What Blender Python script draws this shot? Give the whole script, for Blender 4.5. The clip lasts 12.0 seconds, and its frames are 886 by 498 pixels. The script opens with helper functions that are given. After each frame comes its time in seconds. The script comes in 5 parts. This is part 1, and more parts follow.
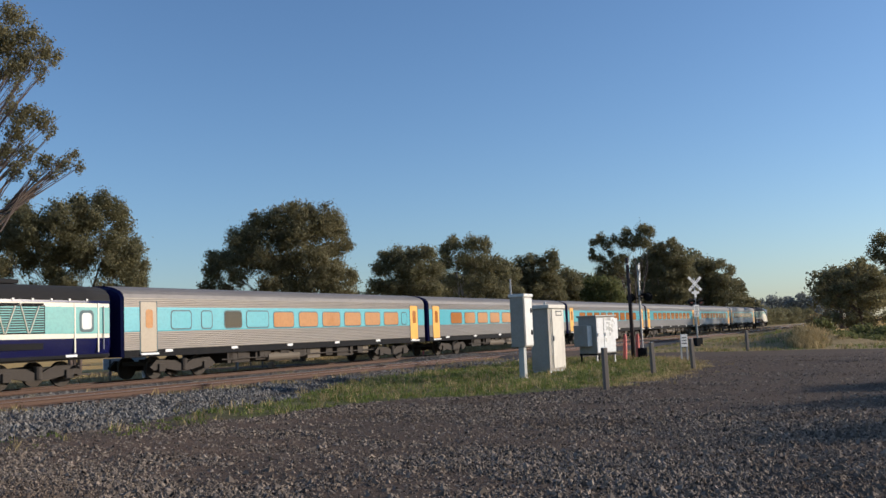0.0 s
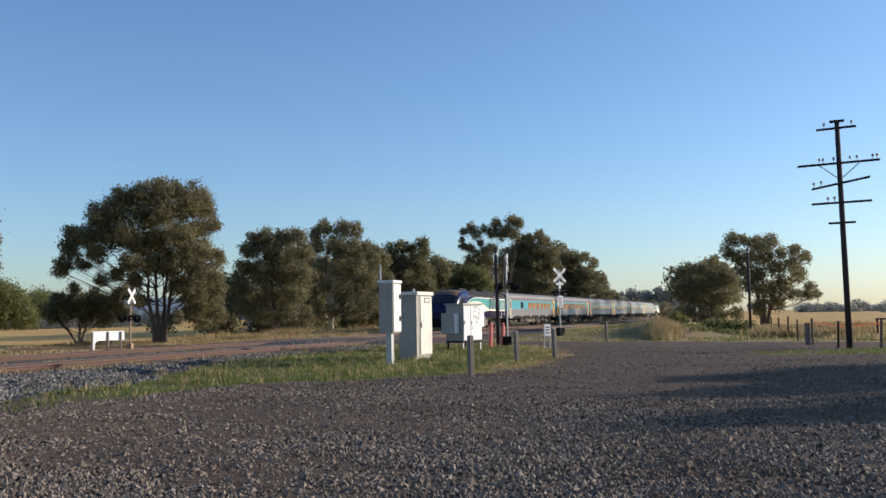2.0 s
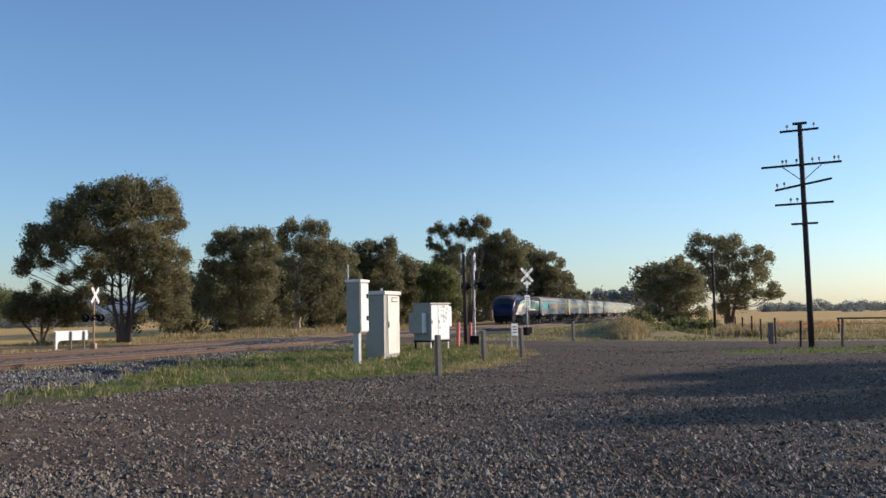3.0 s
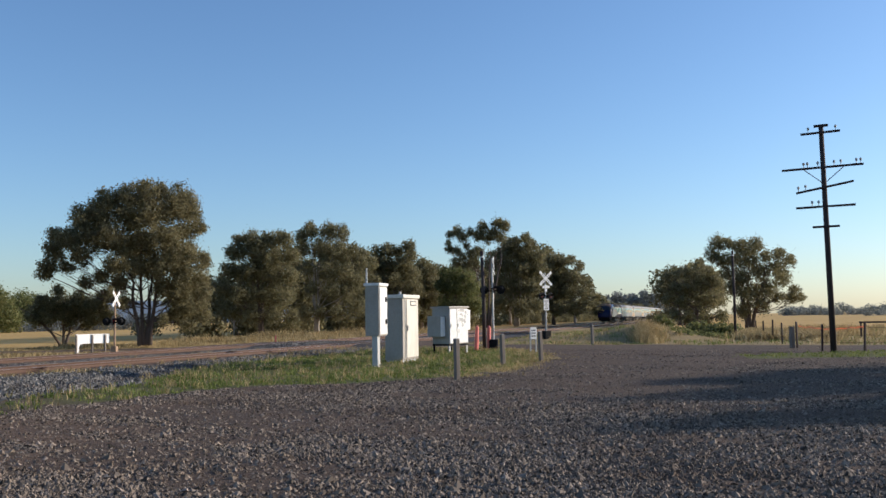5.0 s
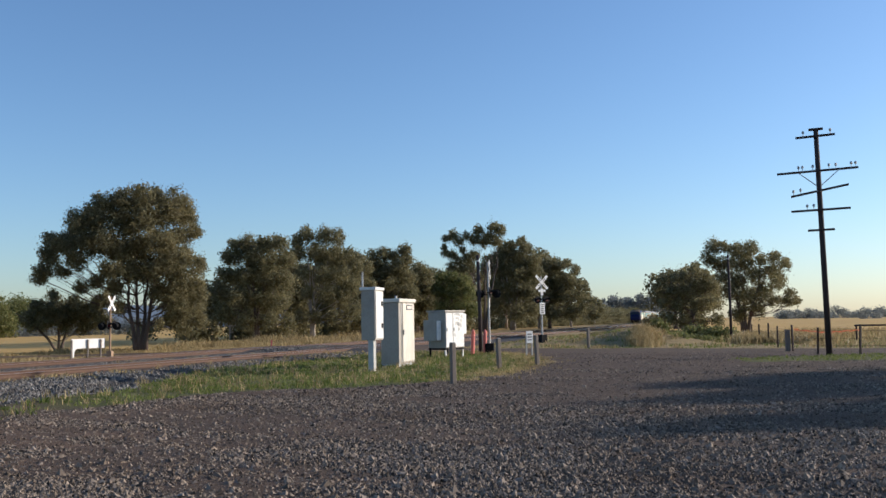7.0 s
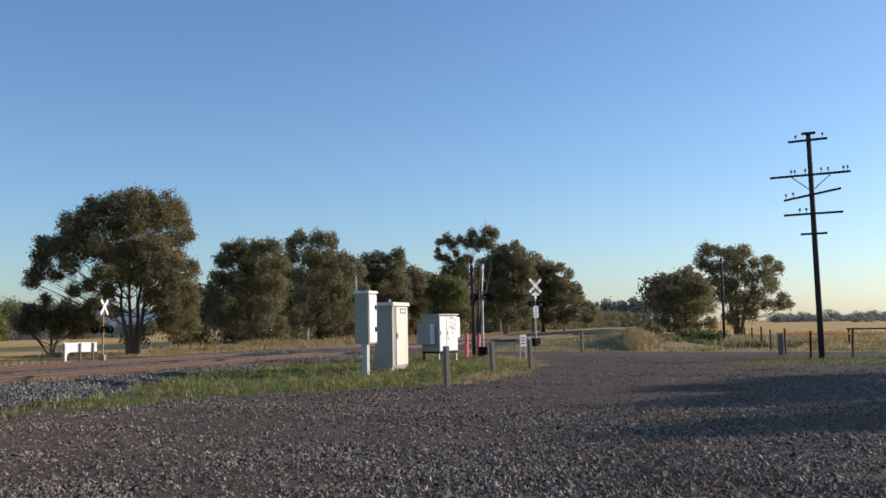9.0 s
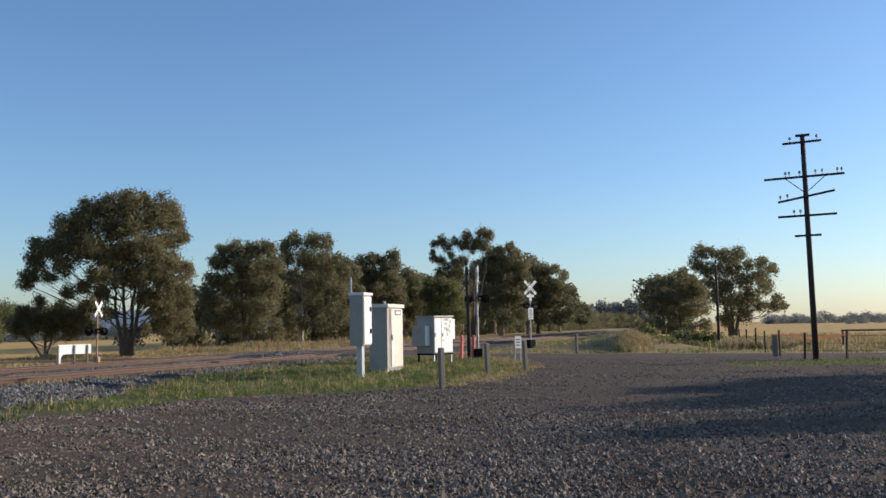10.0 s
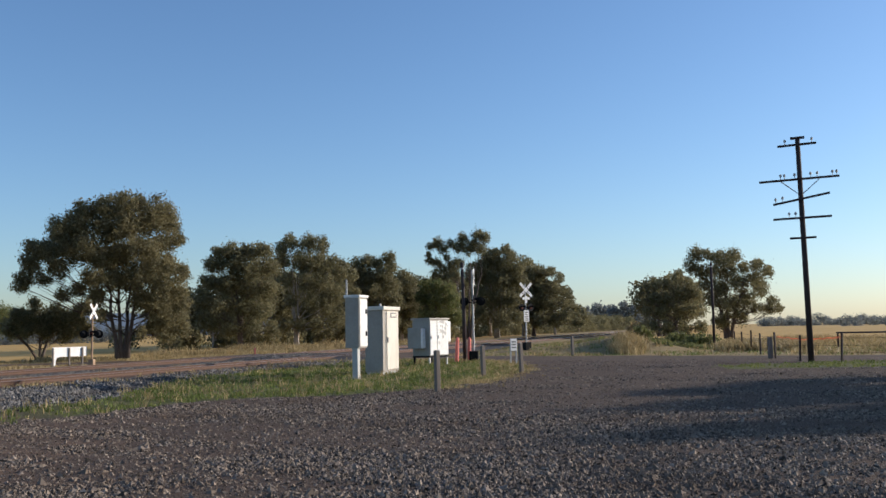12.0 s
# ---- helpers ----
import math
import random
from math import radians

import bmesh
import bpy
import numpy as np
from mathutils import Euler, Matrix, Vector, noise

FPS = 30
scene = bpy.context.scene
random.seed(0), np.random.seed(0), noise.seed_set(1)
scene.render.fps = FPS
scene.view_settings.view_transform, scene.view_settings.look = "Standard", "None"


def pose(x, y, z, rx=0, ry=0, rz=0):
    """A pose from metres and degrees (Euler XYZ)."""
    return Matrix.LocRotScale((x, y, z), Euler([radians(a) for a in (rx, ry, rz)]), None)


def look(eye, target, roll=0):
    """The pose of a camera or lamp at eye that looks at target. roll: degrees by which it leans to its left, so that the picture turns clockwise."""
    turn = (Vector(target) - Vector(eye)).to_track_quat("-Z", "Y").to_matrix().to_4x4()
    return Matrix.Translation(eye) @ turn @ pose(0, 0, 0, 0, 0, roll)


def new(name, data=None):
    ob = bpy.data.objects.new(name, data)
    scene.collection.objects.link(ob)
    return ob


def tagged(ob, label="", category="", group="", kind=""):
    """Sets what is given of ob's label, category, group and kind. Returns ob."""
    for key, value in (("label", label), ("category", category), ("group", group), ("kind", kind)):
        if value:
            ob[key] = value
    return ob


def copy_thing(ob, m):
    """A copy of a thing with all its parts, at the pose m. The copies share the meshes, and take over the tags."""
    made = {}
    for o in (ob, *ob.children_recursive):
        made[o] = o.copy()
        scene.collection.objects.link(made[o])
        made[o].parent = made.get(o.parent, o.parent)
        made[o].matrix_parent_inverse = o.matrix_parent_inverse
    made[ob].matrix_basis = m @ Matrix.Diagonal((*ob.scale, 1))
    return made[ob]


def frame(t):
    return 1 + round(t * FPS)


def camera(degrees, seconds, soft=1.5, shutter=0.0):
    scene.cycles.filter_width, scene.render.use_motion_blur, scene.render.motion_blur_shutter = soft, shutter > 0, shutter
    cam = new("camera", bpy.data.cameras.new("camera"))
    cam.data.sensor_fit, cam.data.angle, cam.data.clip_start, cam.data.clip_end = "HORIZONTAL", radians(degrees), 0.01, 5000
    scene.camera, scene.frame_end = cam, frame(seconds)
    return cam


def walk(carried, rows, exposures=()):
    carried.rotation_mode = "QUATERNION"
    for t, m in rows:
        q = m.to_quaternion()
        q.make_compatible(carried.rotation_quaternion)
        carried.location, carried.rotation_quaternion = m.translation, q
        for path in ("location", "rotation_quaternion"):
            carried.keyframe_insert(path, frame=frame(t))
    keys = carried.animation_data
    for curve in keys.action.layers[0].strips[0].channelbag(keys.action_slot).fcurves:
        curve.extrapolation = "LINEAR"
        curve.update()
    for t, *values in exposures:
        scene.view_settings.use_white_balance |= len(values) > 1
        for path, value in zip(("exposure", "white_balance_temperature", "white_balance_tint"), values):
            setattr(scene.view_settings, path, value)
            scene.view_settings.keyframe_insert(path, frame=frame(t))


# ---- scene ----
cam = camera(50.6, 12.0)
EYE = 1.6
VIEW = [  # seconds, yaw, pitch, roll
    (0.0, -0.64, 5.17, 2.35), (0.2, -2.62, 4.97, 2.22), (0.4, -3.78, 4.78, 2.09), (0.5, -3.8, 4.64, 2.03),
    (0.6, -3.89, 4.63, 1.9), (0.8, -3.6, 4.55, 1.64), (1.0, -4.37, 4.42, 1.38), (1.5, -6.5, 4.19, 1.14),
    (2.0, -8.66, 4.07, 0.96), (2.5, -10.18, 4.01, 0.94), (2.7, -10.64, 3.99, 0.95), (4.3, -10.32, 4.12, 0.92), (4.5, -9.94, 4.17, 0.92), (5.0, -9.5, 4.24, 0.92),
    (5.5, -9.67, 4.28, 0.99), (6.0, -9.71, 4.33, 1.02), (6.5, -9.71, 4.41, 1.01), (7.0, -9.74, 4.48, 1.04),
    (9.0, -10.13, 4.69, 1.05), (9.5, -10.29, 4.74, 1.07), (10.0, -10.44, 4.79, 1.08), (10.5, -10.39, 4.84, 1.1),
    (11.0, -10.36, 4.87, 1.02), (11.5, -10.54, 4.89, 1.08), (12.0, -10.7, 4.93, 1.1),
]
walk(cam, [(t, pose(0, 0, EYE, 90 + p, r, y)) for t, y, p, r in VIEW],
     [(0.0, 0.02, 5870, 12), (1.5, 0.27, 5870, 12), (5.5, 0.27, 5870, 12), (12.0, 0.2, 5870, 12)])

# ---- light ----
SUN_AZ, SUN_EL = 84.0, 16.5  # degrees clockwise from +y, and above the horizon
world = bpy.data.worlds.new("sky")
scene.world = world
world.use_nodes = True
wn, wl = world.node_tree.nodes, world.node_tree.links
sky = wn.new("ShaderNodeTexSky")
sky.sky_type, sky.sun_disc = "NISHITA", False
sky.sun_elevation, sky.sun_rotation = radians(SUN_EL), radians(SUN_AZ)
sky.air_density, sky.dust_density, sky.ozone_density = 1.0, 0.6, 3.4
wn["Background"].inputs[1].default_value = 0.135
wl.new(sky.outputs[0], wn["Background"].inputs[0])
sun_data = bpy.data.lights.new("sun", "SUN")
sun_data.energy, sun_data.angle, sun_data.color = 5.0, radians(0.5), (1.0, 0.85, 0.66)
sun = new("sun", sun_data)
_a, _e = radians(SUN_AZ), radians(SUN_EL)
sun.matrix_world = look((60 * math.sin(_a) * math.cos(_e), 60 * math.cos(_a) * math.cos(_e), 60 * math.sin(_e)), (0, 0, 0))

# ---- plan: the railway line is the axis (s along it, d to its left) ----
HEAD = 28.7
U = np.array([math.sin(radians(HEAD)), math.cos(radians(HEAD))])
N = np.array([-math.cos(radians(HEAD)), math.sin(radians(HEAD))])
MAIN, SIDE = 29.3, 23.0       # middle lines of the two tracks
RAIL_Z, BED_Z = 0.25, 0.08
BEND_AT, BEND_R = 51.0, 5181.0


def line_at(s, d):
    """Plan point and heading (degrees) of the line that starts d to the left."""
    q = max(0.0, s - BEND_AT) / BEND_R
    along = s if q == 0 else BEND_AT + BEND_R * math.sin(q)
    lat = d + BEND_R * (1 - math.cos(q))
    p = U * along + N * lat
    return p[0], p[1], HEAD - math.degrees(q)


def sd(x, y):
    return x * U[0] + y * U[1], x * N[0] + y * N[1]


def xy(s, d):
    p = U * s + N * d
    return p[0], p[1]


def polar(az, dist):
    return dist * math.sin(radians(az)), dist * math.cos(radians(az))


ROAD = np.array([(90, 12), (45, 28), (24, 39), (14, 48), (6, 56.5), (-2, 60), (-12, 59), (-34, 57), (-120, 66)], float)


def road_dist(x, y):
    best = np.full(np.shape(x), 1e9)
    for a, b in zip(ROAD[:-1], ROAD[1:]):
        ab = b - a
        t = np.clip(((x - a[0]) * ab[0] + (y - a[1]) * ab[1]) / (ab @ ab), 0, 1)
        best = np.minimum(best, np.hypot(x - a[0] - t * ab[0], y - a[1] - t * ab[1]))
    return best


def ramp(v, a, b):
    t = np.clip((v - a) / (b - a), 0, 1)
    return t * t * (3 - 2 * t)


def wob(x, y, k, seed=0.0):
    """Cheap smooth waves for uneven edges, about -1 to 1."""
    return (np.sin(k * x * 1.3 + 1.7 * np.sin(k * y * 0.9 + seed)) + np.sin(k * y * 1.7 + 2.1 * np.sin(k * x * 0.7 + seed * 2)) + np.sin(k * 2.9 * (x + y) + seed)) / 3


def bend_d(s, d):
    q = np.maximum(0, s - BEND_AT)
    return d - q * q / (2 * BEND_R)


def land(x, y):
    """Height and the shares of green grass, dry grass, road, ballast, bare dirt, field at plan points."""
    s, d0 = sd(x, y)
    d = bend_d(s, d0)
    w = wob(x, y, 0.8) * 0.6 + wob(x, y, 2.3, 3) * 0.3
    shoulder = np.interp(s, [0, 10, 20, 24, 28, 50], [14.4, 14.8, 15.8, 17.0, 19.6, 19.6])
    z = BED_Z * ramp(d, shoulder, 20.3) * (1 - ramp(d, 33, 36))
    rd = road_dist(x, y)
    z = np.maximum(z, 0.235 * (1 - ramp(rd, 3.2, 5.5)) * ramp(d, 17, 21.5) * (1 - ramp(d, 31, 35)))
    z = z + 0.75 * np.exp(-(((x - 22.6) / 3.2) ** 2 + ((y - 57) / 4.0) ** 2)) + 0.28 * ramp(s, 56, 64) * ramp(d, 4, 9) * (1 - ramp(d, 15, 18)) * (1 - ramp(s, 110, 150)) + 0.02 * wob(x, y, 0.5, 5)
    z = z - 0.32 * np.exp(-(((s - 24.6) / 2.2) ** 2 + ((d - 18.4) / 0.8) ** 2))
    low = np.interp(s, [-5, 14, 20, 22, 25, 36, 44, 48], [13.2, 13.0, 12.3, 9.6, 7.4, 8.0, 11.0, 14.0])
    green = ramp(d + w * 0.5, low, low + 0.5) * (1 - ramp(d + w, shoulder - 0.3, shoulder + 0.5)) * (1 - ramp(s, 47, 50)) * np.interp(s + 2 * w, [9, 13, 17, 22], [0.0, 0.25, 0.6, 1.0])
    verge = (1 - ramp(np.hypot((x - 22.5) / 6.5, (y - 32.5) / 2.6) + w * 0.15, 0.8, 1.05))
    green = np.maximum(green, verge)
    road = 1 - ramp(rd + w * 0.5, 3.0, 4.0)
    ballast = ramp(d + w * 0.4, shoulder - 0.2, shoulder + 0.3) * (1 - ramp(d, 32.5, 34.0)) * (1 - road)
    far = ramp(d + w * 2, 33, 34.5) * (1 - road)
    right = ramp(s + w, 49.5, 52) * (1 - ramp(d, 17, 19.5)) * ramp(rd + w * 0.4, 3.2, 4.2)
    right = np.maximum(right, ramp(np.hypot(x, y), 38, 42) * ramp(x, 21, 23.5) * ramp(rd + w * .5, 3.5, 4.6))
    right = np.maximum(right, ramp(-s, 20, 40))
    dry = np.clip(np.maximum(far, right), 0, 1) * (1 - green)
    field = np.maximum(ramp(d, 40, 52), ramp(np.hypot(x, y), 58, 75) * (1 - ramp(d, 10, 16))) * dry
    dirt = ramp(d + w, 20.2, 21.0) * (1 - ramp(d + w, 25.0, 26.5)) * 0.8 * (1 - road) * (1 - ramp(s, 44, 50))
    dirt = np.maximum(dirt, 0.6 * (1 - ramp(np.abs(d - low + 1.2 + w), 0.5, 1.6)) * (1 - green) * (1 - ramp(s, 18, 24)))
    dirt = np.maximum(dirt, 0.8 * ramp(d + 2 * w, 6.5, 9.5) * (1 - ramp(d, 13.2, 14.5)) * (1 - ramp(s + 3 * w, 9, 17)))
    return z, green, dry, road, ballast, dirt, field


def ground_z(x, y):
    return float(land(np.float64(x), np.float64(y))[0])


# ---- materials ----
def nodes(name):
    m = bpy.data.materials.new(name)
    m.use_nodes = True
    nt = m.node_tree
    return m, nt, nt.nodes["Principled BSDF"]


def mixrgb(nt, a, b, fac, mode="MIX"):
    n = nt.nodes.new("ShaderNodeMix")
    n.data_type, n.blend_type = "RGBA", mode
    for sock, v in ((n.inputs[0], fac), (n.inputs[6], a), (n.inputs[7], b)):
        if isinstance(v, (int, float)):
            sock.default_value = v
        elif isinstance(v, tuple):
            sock.default_value = (*v, 1) if len(v) == 3 else v
        else:
            nt.links.new(v, sock)
    return n.outputs[2]


def noise_tex(nt, scale, detail=3.0, rough=0.6, coords="Object", stretch=None):
    tc = nt.nodes.new("ShaderNodeTexCoord")
    tex = nt.nodes.new("ShaderNodeTexNoise")
    tex.inputs["Scale"].default_value, tex.inputs["Detail"].default_value, tex.inputs["Roughness"].default_value = scale, detail, rough
    src = tc.outputs[coords]
    if stretch:
        mp = nt.nodes.new("ShaderNodeMapping")
        mp.inputs["Scale"].default_value = stretch
        nt.links.new(src, mp.inputs[0])
        src = mp.outputs[0]
    nt.links.new(src, tex.inputs["Vector"])
    return tex.outputs["Fac"]


def stretch_range(nt, v, a, b):
    n = nt.nodes.new("ShaderNodeMapRange")
    n.inputs[1].default_value, n.inputs[2].default_value = a, b
    nt.links.new(v, n.inputs[0])
    return n.outputs[0]


def bumped(nt, bsdf, height, strength, dist=0.01):
    b = nt.nodes.new("ShaderNodeBump")
    b.inputs["Strength"].default_value, b.inputs["Distance"].default_value = strength, dist
    nt.links.new(height, b.inputs["Height"])
    nt.links.new(b.outputs[0], bsdf.inputs["Normal"])


def surface(name, base, rough=0.6, metal=0.0, dirt=(0.12, 0.10, 0.08), wear=0.25, big=0.8, fine=25.0, bump=0.15, stretch=None, spec=0.5):
    """Paint, metal, wood or plastic with stains and grain."""
    m, nt, b = nodes(name)
    n1 = stretch_range(nt, noise_tex(nt, big, 4, 0.65, stretch=stretch), 0.45, 0.75)
    n2 = noise_tex(nt, fine, 3, 0.6, stretch=stretch)
    sc = nt.nodes.new("ShaderNodeMath")
    sc.operation = "MULTIPLY"
    sc.inputs[1].default_value = wear
    nt.links.new(n1, sc.inputs[0])
    c = mixrgb(nt, tuple(base), tuple(dirt), sc.outputs[0])
    c = mixrgb(nt, c, tuple(v * 0.78 for v in base), stretch_range(nt, n2, 0.45, 0.8))
    nt.links.new(c, b.inputs["Base Color"])
    b.inputs["Roughness"].default_value, b.inputs["Metallic"].default_value = rough, metal
    b.inputs["Specular IOR Level"].default_value = spec
    if bump:
        bumped(nt, b, n2, bump)
    return m


def foliage(name, dark, light, trans=0.5):
    m, nt, b = nodes(name)
    geo = nt.nodes.new("ShaderNodeNewGeometry")
    c = mixrgb(nt, tuple(dark), tuple(light), geo.outputs["Random Per Island"])
    c = mixrgb(nt, c, tuple(v * 0.7 for v in dark), stretch_range(nt, noise_tex(nt, 0.5, 3), 0.45, 0.8))
    nt.links.new(c, b.inputs["Base Color"])
    b.inputs["Roughness"].default_value = 0.55
    b.inputs["Specular IOR Level"].default_value = 0.15
    tr = nt.nodes.new("ShaderNodeBsdfTranslucent")
    nt.links.new(c, tr.inputs["Color"])
    mx = nt.nodes.new("ShaderNodeMixShader")
    mx.inputs[0].default_value = trans
    nt.links.new(b.outputs[0], mx.inputs[1])
    nt.links.new(tr.outputs[0], mx.inputs[2])
    nt.links.new(mx.outputs[0], nt.nodes["Material Output"].inputs[0])
    return m


def stone_mat(name, dark, light, warm):
    m, nt, b = nodes(name)
    geo = nt.nodes.new("ShaderNodeNewGeometry")
    c = mixrgb(nt, tuple(dark), tuple(light), geo.outputs["Random Per Island"])
    c = mixrgb(nt, c, tuple(warm), stretch_range(nt, noise_tex(nt, 0.35, 3), 0.5, 0.75))
    nt.links.new(c, b.inputs["Base Color"])
    b.inputs["Roughness"].default_value = 0.85
    b.inputs["Specular IOR Level"].default_value = 0.25
    return m


def ground_mat():
    m, nt, b = nodes("ground")
    at = nt.nodes.new("ShaderNodeAttribute")
    at.attribute_name = "land"
    sp = nt.nodes.new("ShaderNodeSeparateColor")
    nt.links.new(at.outputs["Color"], sp.inputs[0])
    at2 = nt.nodes.new("ShaderNodeAttribute")
    at2.attribute_name = "soil"
    sp2 = nt.nodes.new("ShaderNodeSeparateColor")
    nt.links.new(at2.outputs["Color"], sp2.inputs[0])
    fine, mid, big = noise_tex(nt, 16, 6, 0.8), noise_tex(nt, 3.0, 4, 0.65), noise_tex(nt, 0.22, 4, 0.6)
    edge = noise_tex(nt, 1.6, 5, 0.75)

    def mask(v, soft=0.35):
        a = nt.nodes.new("ShaderNodeMath")
        a.operation = "ADD"
        nt.links.new(v, a.inputs[0])
        s = nt.nodes.new("ShaderNodeMath")
        s.operation = "MULTIPLY_ADD"
        s.inputs[1].default_value, s.inputs[2].default_value = 0.9, -0.45
        nt.links.new(edge, s.inputs[0])
        nt.links.new(s.outputs[0], a.inputs[1])
        return stretch_range(nt, a.outputs[0], 0.5 - soft / 2, 0.5 + soft / 2)

    gravel = mixrgb(nt, (0.055, 0.038, 0.026), (0.148, 0.103, 0.073), stretch_range(nt, fine, 0.3, 0.7))
    gravel = mixrgb(nt, gravel, (0.108, 0.07, 0.045), stretch_range(nt, mid, 0.5, 0.75))
    gravel = mixrgb(nt, gravel, (0.092, 0.064, 0.045), stretch_range(nt, big, 0.45, 0.7))
    road = mixrgb(nt, (0.062, 0.043, 0.03), (0.15, 0.108, 0.078), stretch_range(nt, fine, 0.3, 0.7))
    road = mixrgb(nt, road, (0.125, 0.086, 0.058), stretch_range(nt, big, 0.45, 0.65))
    ballast = mixrgb(nt, (0.035, 0.032, 0.03), (0.11, 0.10, 0.092), stretch_range(nt, fine, 0.3, 0.7))
    dirt = mixrgb(nt, (0.10, 0.062, 0.04), (0.165, 0.11, 0.072), stretch_range(nt, mid, 0.3, 0.7))
    green = mixrgb(nt, (0.07, 0.078, 0.022), (0.16, 0.14, 0.055), stretch_range(nt, mid, 0.35, 0.7))
    dry = mixrgb(nt, (0.20, 0.14, 0.06), (0.36, 0.27, 0.13), stretch_range(nt, mid, 0.3, 0.7))
    field = mixrgb(nt, (0.42, 0.255, 0.075), (0.60, 0.40, 0.15), stretch_range(nt, noise_tex(nt, 0.05, 4, 0.7, stretch=(1, 4, 1)), 0.3, 0.7))
    c = mixrgb(nt, gravel, road, mask(sp.outputs[2]))
    c = mixrgb(nt, c, ballast, mask(sp2.outputs[0], 0.2))
    c = mixrgb(nt, c, dirt, mask(sp2.outputs[1]))
    c = mixrgb(nt, c, green, mask(sp.outputs[0]))
    c = mixrgb(nt, c, dry, mask(sp.outputs[1]))
    c = mixrgb(nt, c, field, mask(sp2.outputs[2]))
    nt.links.new(c, b.inputs["Base Color"])
    b.inputs["Roughness"].default_value = 0.95
    b.inputs["Specular IOR Level"].default_value = 0.15
    bumped(nt, b, mixrgb(nt, fine, mid, 0.4), 0.8, 0.03)
    return m


GROUND = ground_mat()
GRAVEL = stone_mat("gravel_stone", (0.034, 0.026, 0.019), (0.32, 0.252, 0.19), (0.11, 0.075, 0.050))
BALLAST = stone_mat("ballast_stone", (0.045, 0.041, 0.037), (0.26, 0.238, 0.208), (0.12, 0.094, 0.073))
LEAF = foliage("gum_leaves", (0.150, 0.132, 0.066), (0.30, 0.262, 0.138))
LEAF_DARK = foliage("dark_leaves", (0.135, 0.126, 0.064), (0.275, 0.245, 0.13))
# Haze of the far trees is put into this paler, bluer leaf colour.
LEAF_HAZED = foliage("hazed_far_leaves", (0.17, 0.185, 0.175), (0.25, 0.265, 0.25))
LEAF_GREEN = foliage("fresh_leaves", (0.10, 0.118, 0.042), (0.25, 0.24, 0.095))
GRASS_GREEN = foliage("green_grass", (0.10, 0.135, 0.028), (0.25, 0.265, 0.08), 0.4)
GRASS_DRY = foliage("dry_grass", (0.25, 0.185, 0.085), (0.54, 0.415, 0.205), 0.3)
BARK = surface("gum_bark", (0.13, 0.095, 0.075), 0.9, dirt=(0.07, 0.05, 0.04), wear=0.7, big=1.2, fine=14, bump=0.6, stretch=(1, 1, 0.25))
PALE_BARK = surface("pale_bark", (0.38, 0.325, 0.27), 0.85, dirt=(0.2, 0.15, 0.11), wear=0.6, big=1.0, fine=12, bump=0.4, stretch=(1, 1, 0.3))
OLD_WOOD = surface("grey_timber", (0.20, 0.165, 0.135), 0.9, dirt=(0.09, 0.074, 0.06), wear=0.6, big=3, fine=40, bump=0.5, stretch=(1, 1, 0.12))
DARK_WOOD = surface("tarred_timber", (0.045, 0.03, 0.027), 0.85, dirt=(0.03, 0.02, 0.02), wear=0.6, big=2, fine=40, bump=0.4, stretch=(1, 1, 0.12))
GALV = surface("galvanised_steel", (0.42, 0.42, 0.41), 0.45, 0.4, wear=0.3, big=2, fine=30)
# Cabinet paints carry light: bodies darkened for shade, doors and caps lightened for sun.
CABINET_SHADED = surface("shaded_cabinet_paint", (0.35, 0.315, 0.265), 0.5, dirt=(0.22, 0.185, 0.14), wear=0.6, big=1.5, fine=18, bump=0.05)
DOOR_LIT = surface("lit_door_paint", (0.68, 0.63, 0.54), 0.45, dirt=(0.42, 0.36, 0.28), wear=0.5, big=1.2, fine=18, bump=0.05, stretch=(1, 1, 0.3))
CAP_LIT = surface("lit_cap_paint", (0.74, 0.72, 0.67), 0.5, dirt=(0.4, 0.35, 0.28), wear=0.3, big=2, fine=18, bump=0.05)
WHITE = surface("white_paint", (0.80, 0.79, 0.76), 0.5, dirt=(0.45, 0.4, 0.33), wear=0.3, big=2.5, fine=20, bump=0.05)
BLACK = surface("black_paint", (0.010, 0.010, 0.011), 0.85, spec=0.2, dirt=(0.03, 0.025, 0.022), wear=0.4, big=3)
GREY_BAR = surface("grey_lettering", (0.10, 0.10, 0.10), 0.6, wear=0.1)
PINK = surface("faded_orange_plastic", (0.78, 0.19, 0.15), 0.5, dirt=(0.6, 0.25, 0.18), wear=0.4, big=4)
RUST = surface("rusty_steel", (0.10, 0.055, 0.035), 0.75, 0.3, dirt=(0.07, 0.04, 0.03), wear=0.6, big=3, fine=30)
TAN_STEEL = surface("rusty_tan_steel", (0.36, 0.235, 0.14), 0.7, dirt=(0.18, 0.10, 0.06), wear=0.6, big=3, fine=30)
RAIL_TOP = surface("worn_rail_head", (0.5, 0.47, 0.44), 0.35, 0.9, wear=0.2, big=3)
SLEEPER = surface("weathered_sleeper", (0.14, 0.105, 0.085), 0.9, dirt=(0.10, 0.06, 0.04), wear=0.6, big=2, fine=30, bump=0.4)
STEEL = surface("stainless_steel", (0.25, 0.222, 0.19), 0.40, 0.55, dirt=(0.22, 0.18, 0.14), wear=0.45, big=0.6, fine=10, bump=0.03, stretch=(0.15, 1, 3))
ROOF = surface("train_roof", (0.22, 0.20, 0.18), 0.6, 0.2, dirt=(0.13, 0.11, 0.09), wear=0.5, big=0.5, fine=8, bump=0.05, stretch=(0.3, 1, 1))
